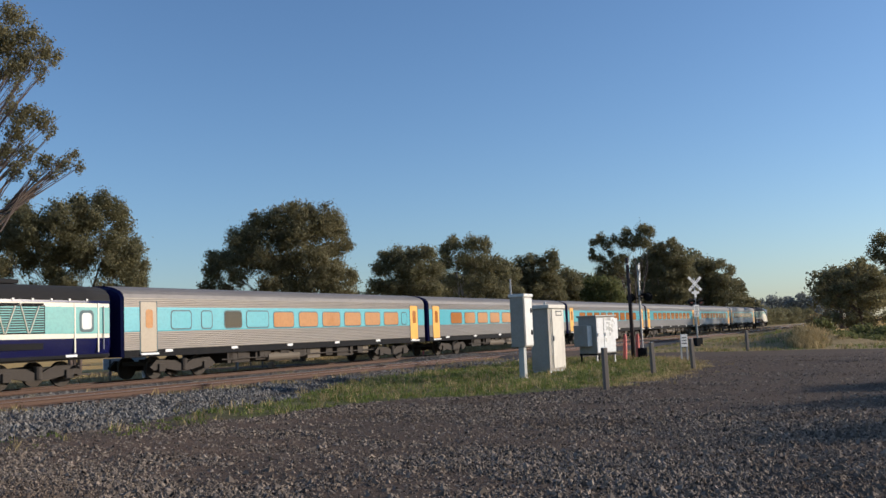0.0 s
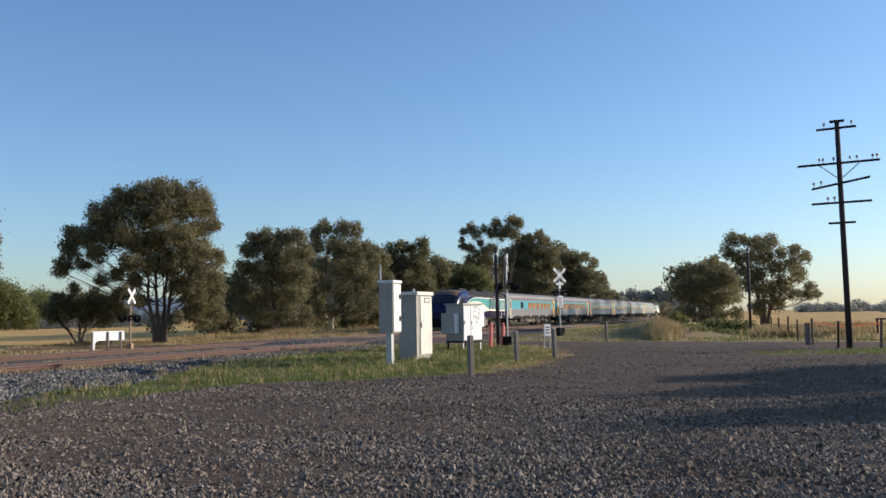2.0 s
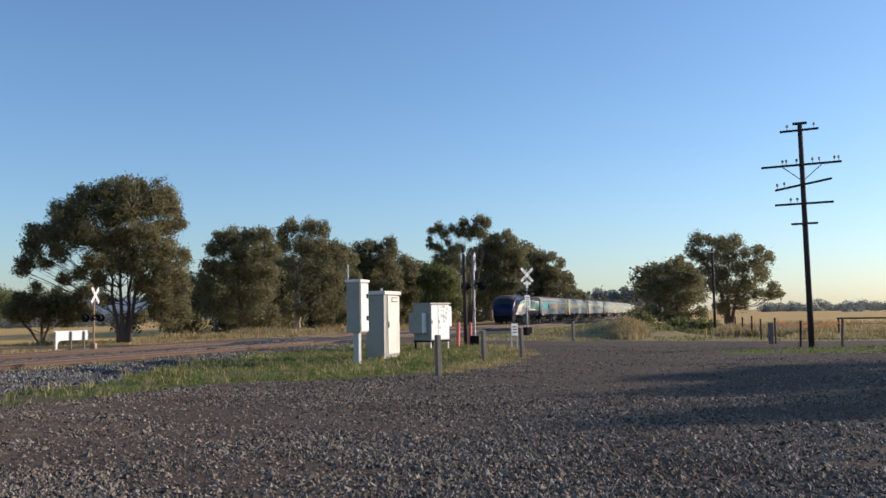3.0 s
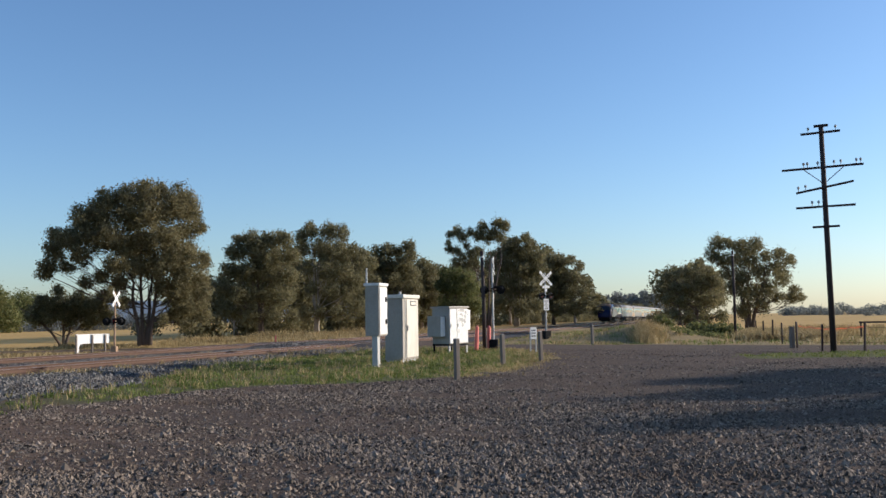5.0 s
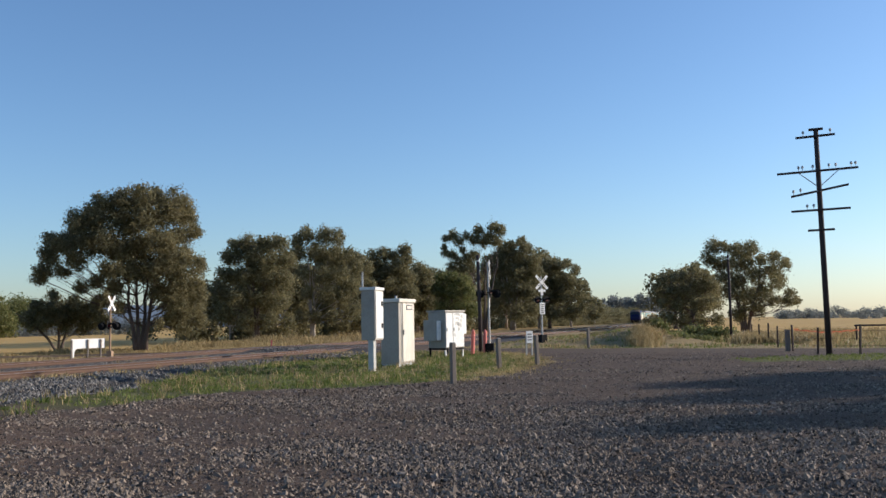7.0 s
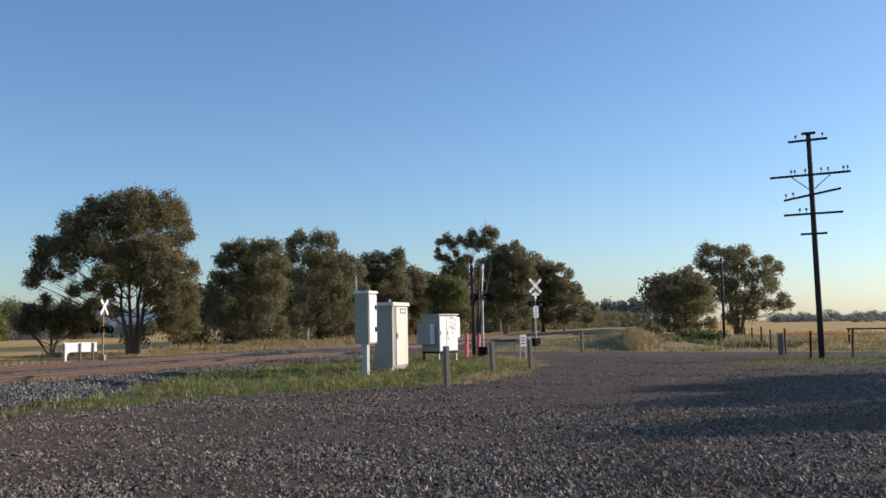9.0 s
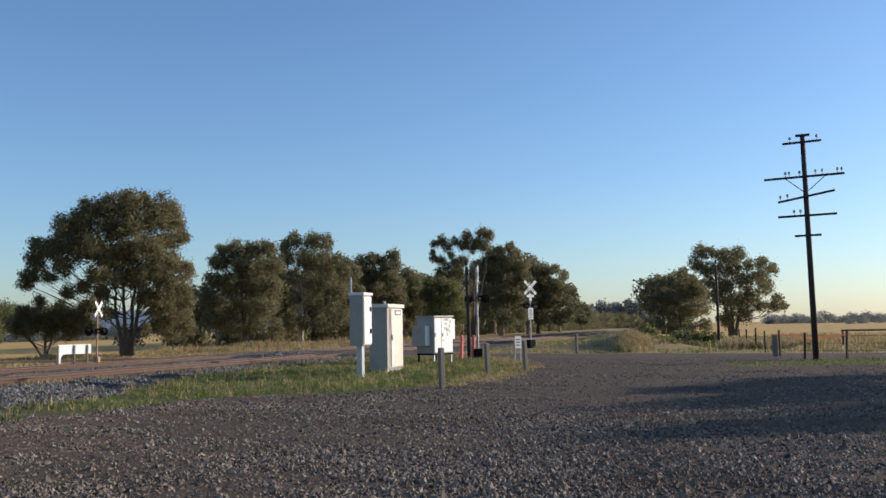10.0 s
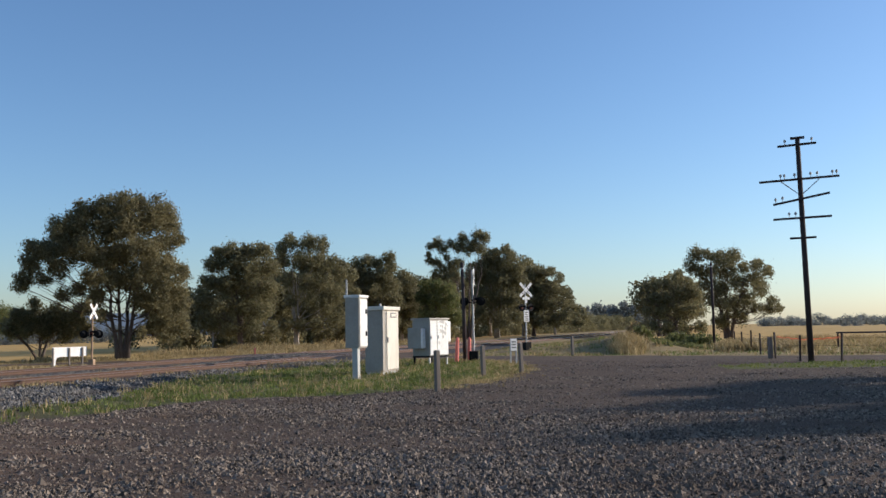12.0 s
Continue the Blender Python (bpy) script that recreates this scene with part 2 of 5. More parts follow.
CYAN = surface("light_blue_paint", (0.075, 0.40, 0.47), 0.35, dirt=(0.09, 0.30, 0.34), wear=0.25, big=0.8, fine=12, bump=0.0)
TEAL = surface("teal_paint", (0.085, 0.36, 0.345), 0.35, dirt=(0.09, 0.30, 0.32), wear=0.25, big=0.8, fine=12, bump=0.0)
CREAM = surface("cream_paint", (0.76, 0.70, 0.56), 0.35, dirt=(0.6, 0.52, 0.4), wear=0.2, big=0.8, fine=12, bump=0.0)
NAVY = surface("navy_paint", (0.006, 0.007, 0.05), 0.25, spec=0.25, dirt=(0.02, 0.02, 0.06), wear=0.35, big=0.8, fine=12, bump=0.0)
NOSE_TAN = surface("sooty_tan_paint", (0.17, 0.11, 0.055), 0.6, dirt=(0.05, 0.04, 0.03), wear=0.5, big=1.0)
SOOT = surface("sooty_roof", (0.012, 0.011, 0.011), 0.95, dirt=(0.02, 0.018, 0.016), wear=0.5, big=0.8)
YELLOW = surface("amber_door_paint", (0.85, 0.42, 0.06), 0.4, dirt=(0.5, 0.25, 0.08), wear=0.25, big=2)
DOOR_CREAM = surface("cream_door_paint", (0.42, 0.34, 0.24), 0.4, dirt=(0.4, 0.3, 0.2), wear=0.3, big=2)
UNDER = surface("grimy_underframe", (0.055, 0.044, 0.034), 0.9, 0.0, dirt=(0.045, 0.034, 0.025), wear=0.7, big=2, fine=20, bump=0.3)
UNDER_BOX = surface("dusty_box", (0.15, 0.12, 0.085), 0.8, dirt=(0.10, 0.08, 0.06), wear=0.5, big=1.5)
# Amber base colour on every passenger and door pane.
AMBER_GLASS = surface("amber_window_pane", (0.42, 0.165, 0.048), 0.05, dirt=(0.36, 0.16, 0.06), wear=0.3, big=1.2, fine=6, bump=0.0)
DARK_GLASS = surface("dark_window", (0.02, 0.022, 0.026), 0.06, dirt=(0.04, 0.04, 0.04), wear=0.2, bump=0.0)
SEAL = surface("rubber_seal", (0.05, 0.10, 0.11), 0.6, wear=0.2)

for m in (AMBER_GLASS, CYAN, TEAL, STEEL):
    m.node_tree.nodes["Principled BSDF"].inputs["Coat Weight"].default_value = 0.6
    m.node_tree.nodes["Principled BSDF"].inputs["Coat Roughness"].default_value = 0.12

# ---- mesh tools ----
def part(name, bm, material, parent=None, label="", smooth=False):
    me = bpy.data.meshes.new(name)
    bm.to_mesh(me)
    bm.free()
    for mt in material if isinstance(material, (list, tuple)) else (material,):
        me.materials.append(mt)
    if smooth:
        me.shade_smooth()
    ob = new(name, me)
    if parent:
        ob.parent = parent
    if label:
        ob["label"] = label
    return ob


def mesh_part(name, verts, faces, material, parent=None, label="", smooth=False):
    me = bpy.data.meshes.new(name)
    me.from_pydata(verts, [], faces)
    me.materials.append(material)
    if smooth:
        me.shade_smooth()
    ob = new(name, me)
    if parent:
        ob.parent = parent
    if label:
        ob["label"] = label
    return ob


def thing(name, m, label, category, group="", kind=""):
    ob = new(name)
    ob.empty_display_size = 0.3
    ob.matrix_world = m
    return tagged(ob, label, category, group, kind)


def box(bm, x0, x1, y0, y1, z0, z1, bevel=0.0):
    vs = [bm.verts.new((x, y, z)) for z in (z0, z1) for y in (y0, y1) for x in (x0, x1)]
    fs = [bm.faces.new([vs[i] for i in q]) for q in ((0, 2, 3, 1), (4, 5, 7, 6), (0, 1, 5, 4), (2, 6, 7, 3), (0, 4, 6, 2), (1, 3, 7, 5))]
    if bevel:
        es = list({e for f in fs for e in f.edges})
        bmesh.ops.bevel(bm, geom=es, offset=bevel, segments=2, affect="EDGES", profile=0.6)
    return bm


def boxed(*a, bevel=0.0):
    return box(bmesh.new(), *a, bevel=bevel)


def tube(bm, pts, radii, seg=8, cap=True):
    rings = []
    for i, p in enumerate(pts):
        p = Vector(p)
        a, b = Vector(pts[max(0, i - 1)]), Vector(pts[min(len(pts) - 1, i + 1)])
        t = (b - a).normalized()
        side = t.cross(Vector((0.31, 0.95, 0.05))).normalized()
        up = side.cross(t)
        rings.append([bm.verts.new(p + (side * math.cos(k * math.tau / seg) + up * math.sin(k * math.tau / seg)) * radii[i]) for k in range(seg)])
    for r0, r1 in zip(rings[:-1], rings[1:]):
        for k in range(seg):
            bm.faces.new((r0[k], r0[(k + 1) % seg], r1[(k + 1) % seg], r1[k]))
    if cap:
        bm.faces.new(rings[0][::-1])
        bm.faces.new(rings[-1])
    return bm


def rod(p, q, r, r2=None, seg=8):
    return tube(bmesh.new(), [p, q], [r, r if r2 is None else r2], seg)


def strip(bm, profile, x0, x1):
    """A sheet that runs along x from x0 to x1 over the profile of (y, z)."""
    a = [bm.verts.new((x0, y, z)) for y, z in profile]
    b = [bm.verts.new((x1, y, z)) for y, z in profile]
    for i in range(len(profile) - 1):
        bm.faces.new((a[i], a[i + 1], b[i + 1], b[i]))
    return bm


def plate(bm, outline, y, thick):
    """A flat plate with the outline of (x, z) points, its face at y and thick towards +y or -y."""
    a = [bm.verts.new((x, y, z)) for x, z in outline]
    b = [bm.verts.new((x, y + thick, z)) for x, z in outline]
    n = len(outline)
    bm.faces.new(a)
    bm.faces.new(b[::-1])
    for i in range(n):
        bm.faces.new((a[i], b[i], b[(i + 1) % n], a[(i + 1) % n]))
    bmesh.ops.recalc_face_normals(bm, faces=bm.faces[:])
    return bm


def rounded(x0, x1, z0, z1, r, seg=3):
    pts = []
    for cx, cz, a0 in ((x1 - r, z1 - r, 0), (x0 + r, z1 - r, 90), (x0 + r, z0 + r, 180), (x1 - r, z0 + r, 270)):
        for k in range(seg + 1):
            a = radians(a0 + 90 * k / seg)
            pts.append((cx + r * math.cos(a), cz + r * math.sin(a)))
    return pts


# ---- ground: one sheet to the horizon ----
def build_ground():
    az = np.concatenate([np.arange(-180, -36, 4.0), np.arange(-36, 46, 0.25), np.arange(46, 180, 4.0)])
    rad = [0.6]
    while rad[-1] < 6000:
        rad.append(rad[-1] * (1.018 if rad[-1] < 130 else 1.06) + 0.02)
    rad = np.array(rad)
    A, R = np.meshgrid(np.radians(az), rad)
    X, Y = R * np.sin(A), R * np.cos(A)
    z, green, dry, road, ballast, dirt, field = land(X, Y)
    n, k = X.shape[1], X.shape[0]
    verts = np.stack([X.ravel(), Y.ravel(), z.ravel()], 1)
    verts = np.vstack([verts, [[0, 0, 0]]])
    i, j = np.meshgrid(np.arange(k - 1), np.arange(n), indexing="ij")
    j2 = (j + 1) % n
    quads = np.stack([i * n + j, (i + 1) * n + j, (i + 1) * n + j2, i * n + j2], -1).reshape(-1, 4)
    faces = quads.tolist() + [(k * n, q, (q + 1) % n) for q in range(n)]
    ob = mesh_part("ground", verts.tolist(), faces, GROUND, smooth=True)
    for name, chans in (("land", (green, dry, road)), ("soil", (ballast, dirt, field))):
        att = ob.data.color_attributes.new(name, "FLOAT_COLOR", "POINT")
        col = np.ones((len(verts), 4), np.float32)
        for c, ch in enumerate(chans):
            col[:-1, c], col[-1, c] = ch.ravel(), 0
        att.data.foreach_set("color", col.ravel())
    return tagged(ob, "grey gravel yard, ballast, grass and dry yellow fields", "ground", kind="structure")


build_ground()
rng = np.random.default_rng(4)


def stones(name, x, y, size, material, label):
    """Many small broken stones lying on the ground."""
    n = len(x)
    z = land(x, y)[0]
    base = np.array([(1, 0, -0.35), (0, 1, -0.35), (-1, 0, -0.35), (0, -1, -0.35), (0, 0, 0.62)], float)
    v = base[None] * size[:, None, None] * rng.uniform(0.6, 1.3, (n, 5, 3))
    v += rng.normal(0, 0.2, v.shape) * size[:, None, None]
    v[:, 4, :2] += rng.normal(0, 0.35, (n, 2)) * size[:, None]
    a = rng.uniform(0, math.tau, n)
    c, s = np.cos(a)[:, None], np.sin(a)[:, None]
    v = np.stack([v[..., 0] * c - v[..., 1] * s, v[..., 0] * s + v[..., 1] * c, v[..., 2]], -1)
    v += np.stack([x, y, z + size * 0.25], 1)[:, None]
    f = np.array([(0, 1, 4), (1, 2, 4), (2, 3, 4), (3, 0, 4)])
    faces = (f[None] + 5 * np.arange(n)[:, None, None]).reshape(-1, 3)
    return tagged(mesh_part(name, v.reshape(-1, 3).tolist(), faces.tolist(), material), label, "stones", kind="stuff")


def scatter_gravel():
    n = 390000
    r = 7.5 * (46 / 7.5) ** rng.random(n)
    a = np.radians(rng.uniform(-29, 39, n))
    x, y = r * np.sin(a), r * np.cos(a)
    z, green, dry, road, ballast, dirt, field = land(x, y)
    patch = 0.38 + 0.55 * wob(x, y, 0.35, 1.0) + 0.4 * wob(x, y, 1.1, 2.0) - 0.25 * ramp(x, 2, 10)
    keep = (rng.random(n) < np.clip(1.6 * patch - 0.02, 0.14, 1.0)) & (green + dry + road * 0.25 + ballast + 0.2 * dirt < 0.45)
    keep &= rng.random(n) > 0.3 * dirt
    x, y = x[keep], y[keep]
    size = rng.gamma(2.1, 0.0056, len(x)) + 0.008
    stones("gravel", x, y, np.minimum(size, 0.055), GRAVEL, "loose grey gravel strewn over the yard")


def scatter_ballast():
    n = 46000
    s, d = rng.uniform(-8, 46, n), rng.uniform(14.0, 21.2, n)
    x, y = s * U[0] + d * N[0], s * U[1] + d * N[1]
    z, green, dry, road, ballast, dirt, field = land(x, y)
    keep = (ballast * (1 - 0.7 * dirt) > rng.random(n)) & (np.hypot(x, y) > 12)
    s2, d2 = rng.uniform(-5, 60, 14000), rng.uniform(25.2, 27.9, 14000)
    x2, y2 = s2 * U[0] + d2 * N[0], s2 * U[1] + d2 * N[1]
    s3, d3 = rng.uniform(-5, 46, 9000), rng.uniform(20.4, 25.6, 9000)
    x3, y3 = s3 * U[0] + d3 * N[0], s3 * U[1] + d3 * N[1]
    ok = wob(x3, y3, 0.7, 4) > rng.uniform(-0.6, 0.9, 9000)
    x, y = np.r_[x[keep], x2, x3[ok]], np.r_[y[keep], y2, y3[ok]]
    stones("ballast", x, y, rng.uniform(0.03, 0.078, len(x)), BALLAST, "pale grey crushed stone beside the rails")


scatter_gravel()
scatter_ballast()


def tufts(name, x, y, height, spread, blades, material, label, width=0.02, lean=0.35):
    """Tufts of grass, each of several bent blades."""
    n = len(x)
    z = land(x, y)[0]
    k = n * blades
    bx = np.repeat(x, blades) + rng.normal(0, 1, k) * np.repeat(spread, blades)
    by = np.repeat(y, blades) + rng.normal(0, 1, k) * np.repeat(spread, blades)
    bz = np.repeat(z, blades) - 0.02
    h = np.repeat(height, blades) * rng.uniform(0.5, 1.1, k)
    a, w = rng.uniform(0, math.tau, k), width * rng.uniform(0.6, 1.5, k)
    lx, ly = rng.normal(0, lean, k) * h, rng.normal(0, lean, k) * h
    ca, sa = np.cos(a) * w, np.sin(a) * w
    v = np.empty((k, 5, 3))
    v[:, 0] = np.stack([bx - ca, by - sa, bz], 1)
    v[:, 1] = np.stack([bx + ca, by + sa, bz], 1)
    v[:, 2] = np.stack([bx + ca * 0.8 + lx * 0.35, by + sa * 0.8 + ly * 0.35, bz + h * 0.6], 1)
    v[:, 3] = np.stack([bx - ca * 0.8 + lx * 0.35, by - sa * 0.8 + ly * 0.35, bz + h * 0.6], 1)
    v[:, 4] = np.stack([bx + lx, by + ly, bz + h], 1)
    i = 5 * np.arange(k)[:, None]
    quads = (i + np.array([0, 1, 2, 3])).tolist()
    tris = (i + np.array([3, 2, 4])).tolist()
    return tagged(mesh_part(name, v.reshape(-1, 3).tolist(), quads + tris, material), label, "grass", kind="stuff")


def sow(n, s0, s1, d0, d1, which, power=1.0, keep_off=0.0):
    s, d = rng.uniform(s0, s1, n), rng.uniform(d0, d1, n)
    x, y = s * U[0] + d * N[0], s * U[1] + d * N[1]
    share = land(x, y)[which]
    ok = rng.random(n) < share ** power * np.clip(0.65 + 0.6 * wob(x, y, 0.9, which), 0.15, 1)
    return x[ok], y[ok]


def grow_grass():
    x, y = sow(20000, 2, 50, 7, 20, 1)
    tufts("green_grass", x, y, rng.uniform(0.05, 0.16, len(x)), np.full(len(x), 0.06), 6, GRASS_GREEN, "short green grass around the signal cabinets", 0.012)
    x, y = sow(2600, 2, 50, 7, 20, 1)
    tufts("dry_tufts", x, y, rng.uniform(0.12, 0.32, len(x)), np.full(len(x), 0.08), 7, GRASS_DRY, "straw-coloured seed stalks among the green grass", 0.008)
    s, d = rng.uniform(24, 49, 2600), rng.normal(0.5, 0.45, 2600)
    d += np.interp(s, [20, 22, 25, 36, 44, 48], [12.3, 9.6, 7.4, 8.0, 11.0, 14.0])
    x, y = s * U[0] + d * N[0], s * U[1] + d * N[1]
    ok = wob(x, y, 0.8, 6) > rng.uniform(-0.7, 0.7, 2600) - 0.25 * ramp(s, 34, 42)
    tufts("straw_edge", x[ok], y[ok], rng.uniform(0.05, 0.14, ok.sum()), np.full(ok.sum(), 0.1), 5, GRASS_DRY, "pale straw tufts at the edge of the grass", 0.012)
    x, y = sow(8000, 26, 50, -12, 6, 1)
    tufts("verge_grass", x, y, rng.uniform(0.04, 0.14, len(x)), np.full(len(x), 0.07), 5, GRASS_GREEN, "green roadside grass at the foot of the pole", 0.015)
    x, y = sow(9000, -10, 110, 33.5, 46, 2)
    tall = 0.25 + 0.55 * np.clip(wob(x, y, 0.25, 7), 0, 1)
    s, d = sd(x, y)
    tall *= np.interp(s, [-10, 40, 58, 66, 110], [0.45, 0.45, 0.7, 1.25, 1.2])
    tufts("tall_dry_grass", x, y, tall, np.full(len(x), 0.2), 9, GRASS_DRY, "tall dry straw-coloured grass along the line", 0.02)
    s, d = rng.uniform(4, 46, 900), rng.choice((20.3, 21.5, 24.6, 25.7), 900) + rng.normal(0, 0.3, 900)
    x, y = s * U[0] + d * N[0], s * U[1] + d * N[1]
    ok = wob(x, y, 0.6, 9) > 0.1
    tufts("track_weeds", x[ok], y[ok], rng.uniform(0.08, 0.25, ok.sum()), np.full(ok.sum(), 0.12), 7, GRASS_DRY, "dry weeds between the rusty siding rails", 0.014)
    a, r = np.radians(rng.normal(21.75, 0.36, 420)), rng.normal(57.5, 1.6, 420)
    tufts("golden_clump", r * np.sin(a), r * np.cos(a), rng.uniform(0.3, 0.7, 420), np.full(420, 0.16), 14, GRASS_DRY, "tall golden grass clump on the mound", 0.014)
    a, r = np.radians(rng.uniform(27.2, 32.0, 1500)), rng.uniform(58, 80, 1500)
    tufts("golden_paddock_grass", r * np.sin(a), r * np.cos(a), rng.uniform(0.25, 0.65, 1500), np.full(1500, 0.35), 12, GRASS_DRY, "tall golden grass inside the paddock fence", 0.03)
    x, y = sow(5200, 50, 100, -12, 19, 2)
    hgt = rng.uniform(0.08, 0.3, len(x)) * (1 + 0.9 * np.exp(-(((x - 22.5) / 3) ** 2 + ((y - 56) / 3.5) ** 2)))
    pick = rng.random(len(x)) < 0.65
    tufts("mound_green", x[pick], y[pick], hgt[pick] * 0.7, np.full(pick.sum(), 0.2), 9, GRASS_GREEN, "olive-green weeds on the low mound", 0.02)
    x, y, hgt = x[~pick], y[~pick], hgt[~pick]
    tufts("mound_grass", x, y, hgt, np.full(len(x), 0.2), 9, GRASS_DRY, "dry grass on the low mound by the crossing", 0.02)
    x, y = sow(5000, 35, 110, -45, -2, 2)
    tufts("field_edge_grass", x, y, rng.uniform(0.2, 0.55, len(x)), np.full(len(x), 0.22), 9, GRASS_DRY, "dry uncut grass at the paddock fence", 0.022)


grow_grass()


# ---- railway ----
def rail_mesh(name, s0, s1, d, parent):
    prof = [(-0.07, -0.155), (-0.07, -0.14), (-0.012, -0.12), (-0.012, -0.04), (-0.034, -0.03), (-0.034, -0.004), (-0.026, 0), (0.026, 0), (0.034, -0.004), (0.034, -0.03), (0.012, -0.04), (0.012, -0.12), (0.07, -0.14), (0.07, -0.155)]
    bm = bmesh.new()
    rings = []
    for s in np.arange(s0, s1 + 0.1, 6.0):
        x, y, h = line_at(s, d)
        nx, ny = -math.cos(radians(h)), math.sin(radians(h))
        rings.append([bm.verts.new((x + nx * p, y + ny * p, RAIL_Z + q)) for p, q in prof])
    for a, b in zip(rings[:-1], rings[1:]):
        for i in range(len(prof)):
            f = bm.faces.new((a[i], a[(i + 1) % len(prof)], b[(i + 1) % len(prof)], b[i]))
            f.material_index = 1 if i in (5, 6, 7) else 0
    bmesh.ops.recalc_face_normals(bm, faces=bm.faces[:])
    return part(name, bm, (RUST, RAIL_TOP), parent)


def build_track(d, worn, label):
    tr = thing("railway_track", Matrix(), label, "railway track", "railway tracks", "structure")
    for k in (-0.75, 0.75):
        rail_mesh("rail", -70, 520, d + k, tr)
    bm = boxed(-0.12, 0.12, -1.25, 1.25, -0.13, 0.0, bevel=0.012)
    first = part("sleeper", bm, SLEEPER, tr)
    spots = [s for s in np.arange(-16, 104, 0.68)]
    for i, s in enumerate(spots):
        ob = first if i == 0 else new("sleeper", first.data)
        ob.parent = tr
        x, y, h = line_at(s, d)
        ob.matrix_local = pose(x, y, RAIL_Z - 0.155 + rng.uniform(-0.012, 0.0), 0, 0, 90 - h + rng.uniform(-1.0, 1.0))


build_track(MAIN, True, "main line of worn steel rails on sleepers in ballast")
build_track(SIDE, False, "rusty siding rails on old sleepers in brown dirt")

# ---- train ----
PITCH = 24.3


def side_pane(car, kind, x0, x1, z0, z1, sgn, y):
    """A framed window, blank panel or opening in the side; sgn -1 is the right side."""
    seal = part(kind, plate(bmesh.new(), rounded(x0 - 0.05, x1 + 0.05, z0 - 0.05, z1 + 0.05, 0.16), sgn * (y - 0.02), sgn * 0.026), SEAL, car)
    glass = {"passenger_window": AMBER_GLASS, "blank_window": CYAN, "dark_window": DARK_GLASS}[kind]
    part("pane", plate(bmesh.new(), rounded(x0, x1, z0, z1, 0.13), sgn * (y - 0.015), sgn * 0.026), glass, seal)


def door(car, x0, x1, sgn, y, paint, label):
    leaf = part("door", plate(bmesh.new(), rounded(x0, x1, 1.12, 3.08, 0.08), sgn * (y - 0.03), sgn * 0.042), paint, car, label)
    part("pane", plate(bmesh.new(), rounded(x0 + 0.26, x1 - 0.2, 2.05, 2.8, 0.12), sgn * (y - 0.01), sgn * 0.026), AMBER_GLASS, leaf)
    part("door_step", boxed(x0 - 0.05, x1 + 0.05, *sorted((sgn * (y - 0.1), sgn * (y + 0.08))), 1.0, 1.08), WHITE, leaf)
    for xs in (x0 - 0.03, x1 + 0.03):
        part("door_pillar", boxed(xs - 0.02, xs + 0.02, *sorted((sgn * (y - 0.02), sgn * (y + 0.008))), 1.1, 3.12), SEAL, leaf)


def bogie(car, cx):
    bg = part("bogie", boxed(cx - 1.6, cx + 1.6, -1.0, 1.0, 0.55, 0.72, bevel=0.03), UNDER, car)
    for sgn in (-1, 1):
        bm = bmesh.new()
        plate(bm, [(cx - 1.9, 0.5), (cx - 1.55, 0.78), (cx - 0.5, 0.72), (cx, 0.5), (cx + 0.5, 0.72), (cx + 1.55, 0.78), (cx + 1.9, 0.5), (cx + 1.7, 0.36), (cx + 1.1, 0.42), (cx + 0.45, 0.3), (cx - 0.45, 0.3), (cx - 1.1, 0.42), (cx - 1.7, 0.36)], sgn * 1.08, sgn * 0.12)
        part("side_frame", bm, UNDER, bg)
        for dx in (-1.3, 1.3):
            part("axle_box", boxed(cx + dx - 0.17, cx + dx + 0.17, *sorted((sgn * 1.1, sgn * 1.28)), 0.3, 0.62, bevel=0.03), UNDER, bg)
            part("wheel", rod((cx + dx, sgn * 0.68, 0.47), (cx + dx, sgn * 0.81, 0.47), 0.46, seg=24), UNDER, bg)
        part("spring", rod((cx, sgn * 1.16, 0.34), (cx, sgn * 1.16, 0.78), 0.16, seg=12), UNDER, bg)


def ribs(y, z0, z1, count, sgn, depth=0.012):
    pts = []
    for i in range(count):
        a, b = z0 + (z1 - z0) * i / count, z0 + (z1 - z0) * (i + 1) / count
        pts += [(sgn * y, a), (sgn * (y + depth), a + (b - a) * 0.3), (sgn * (y + depth), a + (b - a) * 0.7)]
    return pts + [(sgn * y, z1)]


def under_gear(car, x0, x1, boxes, y=1.3):
    for a, b, z0, z1, mat in boxes:
        part("equipment_box", boxed(a, b, -y, y, z0, z1, bevel=0.03), mat, car)


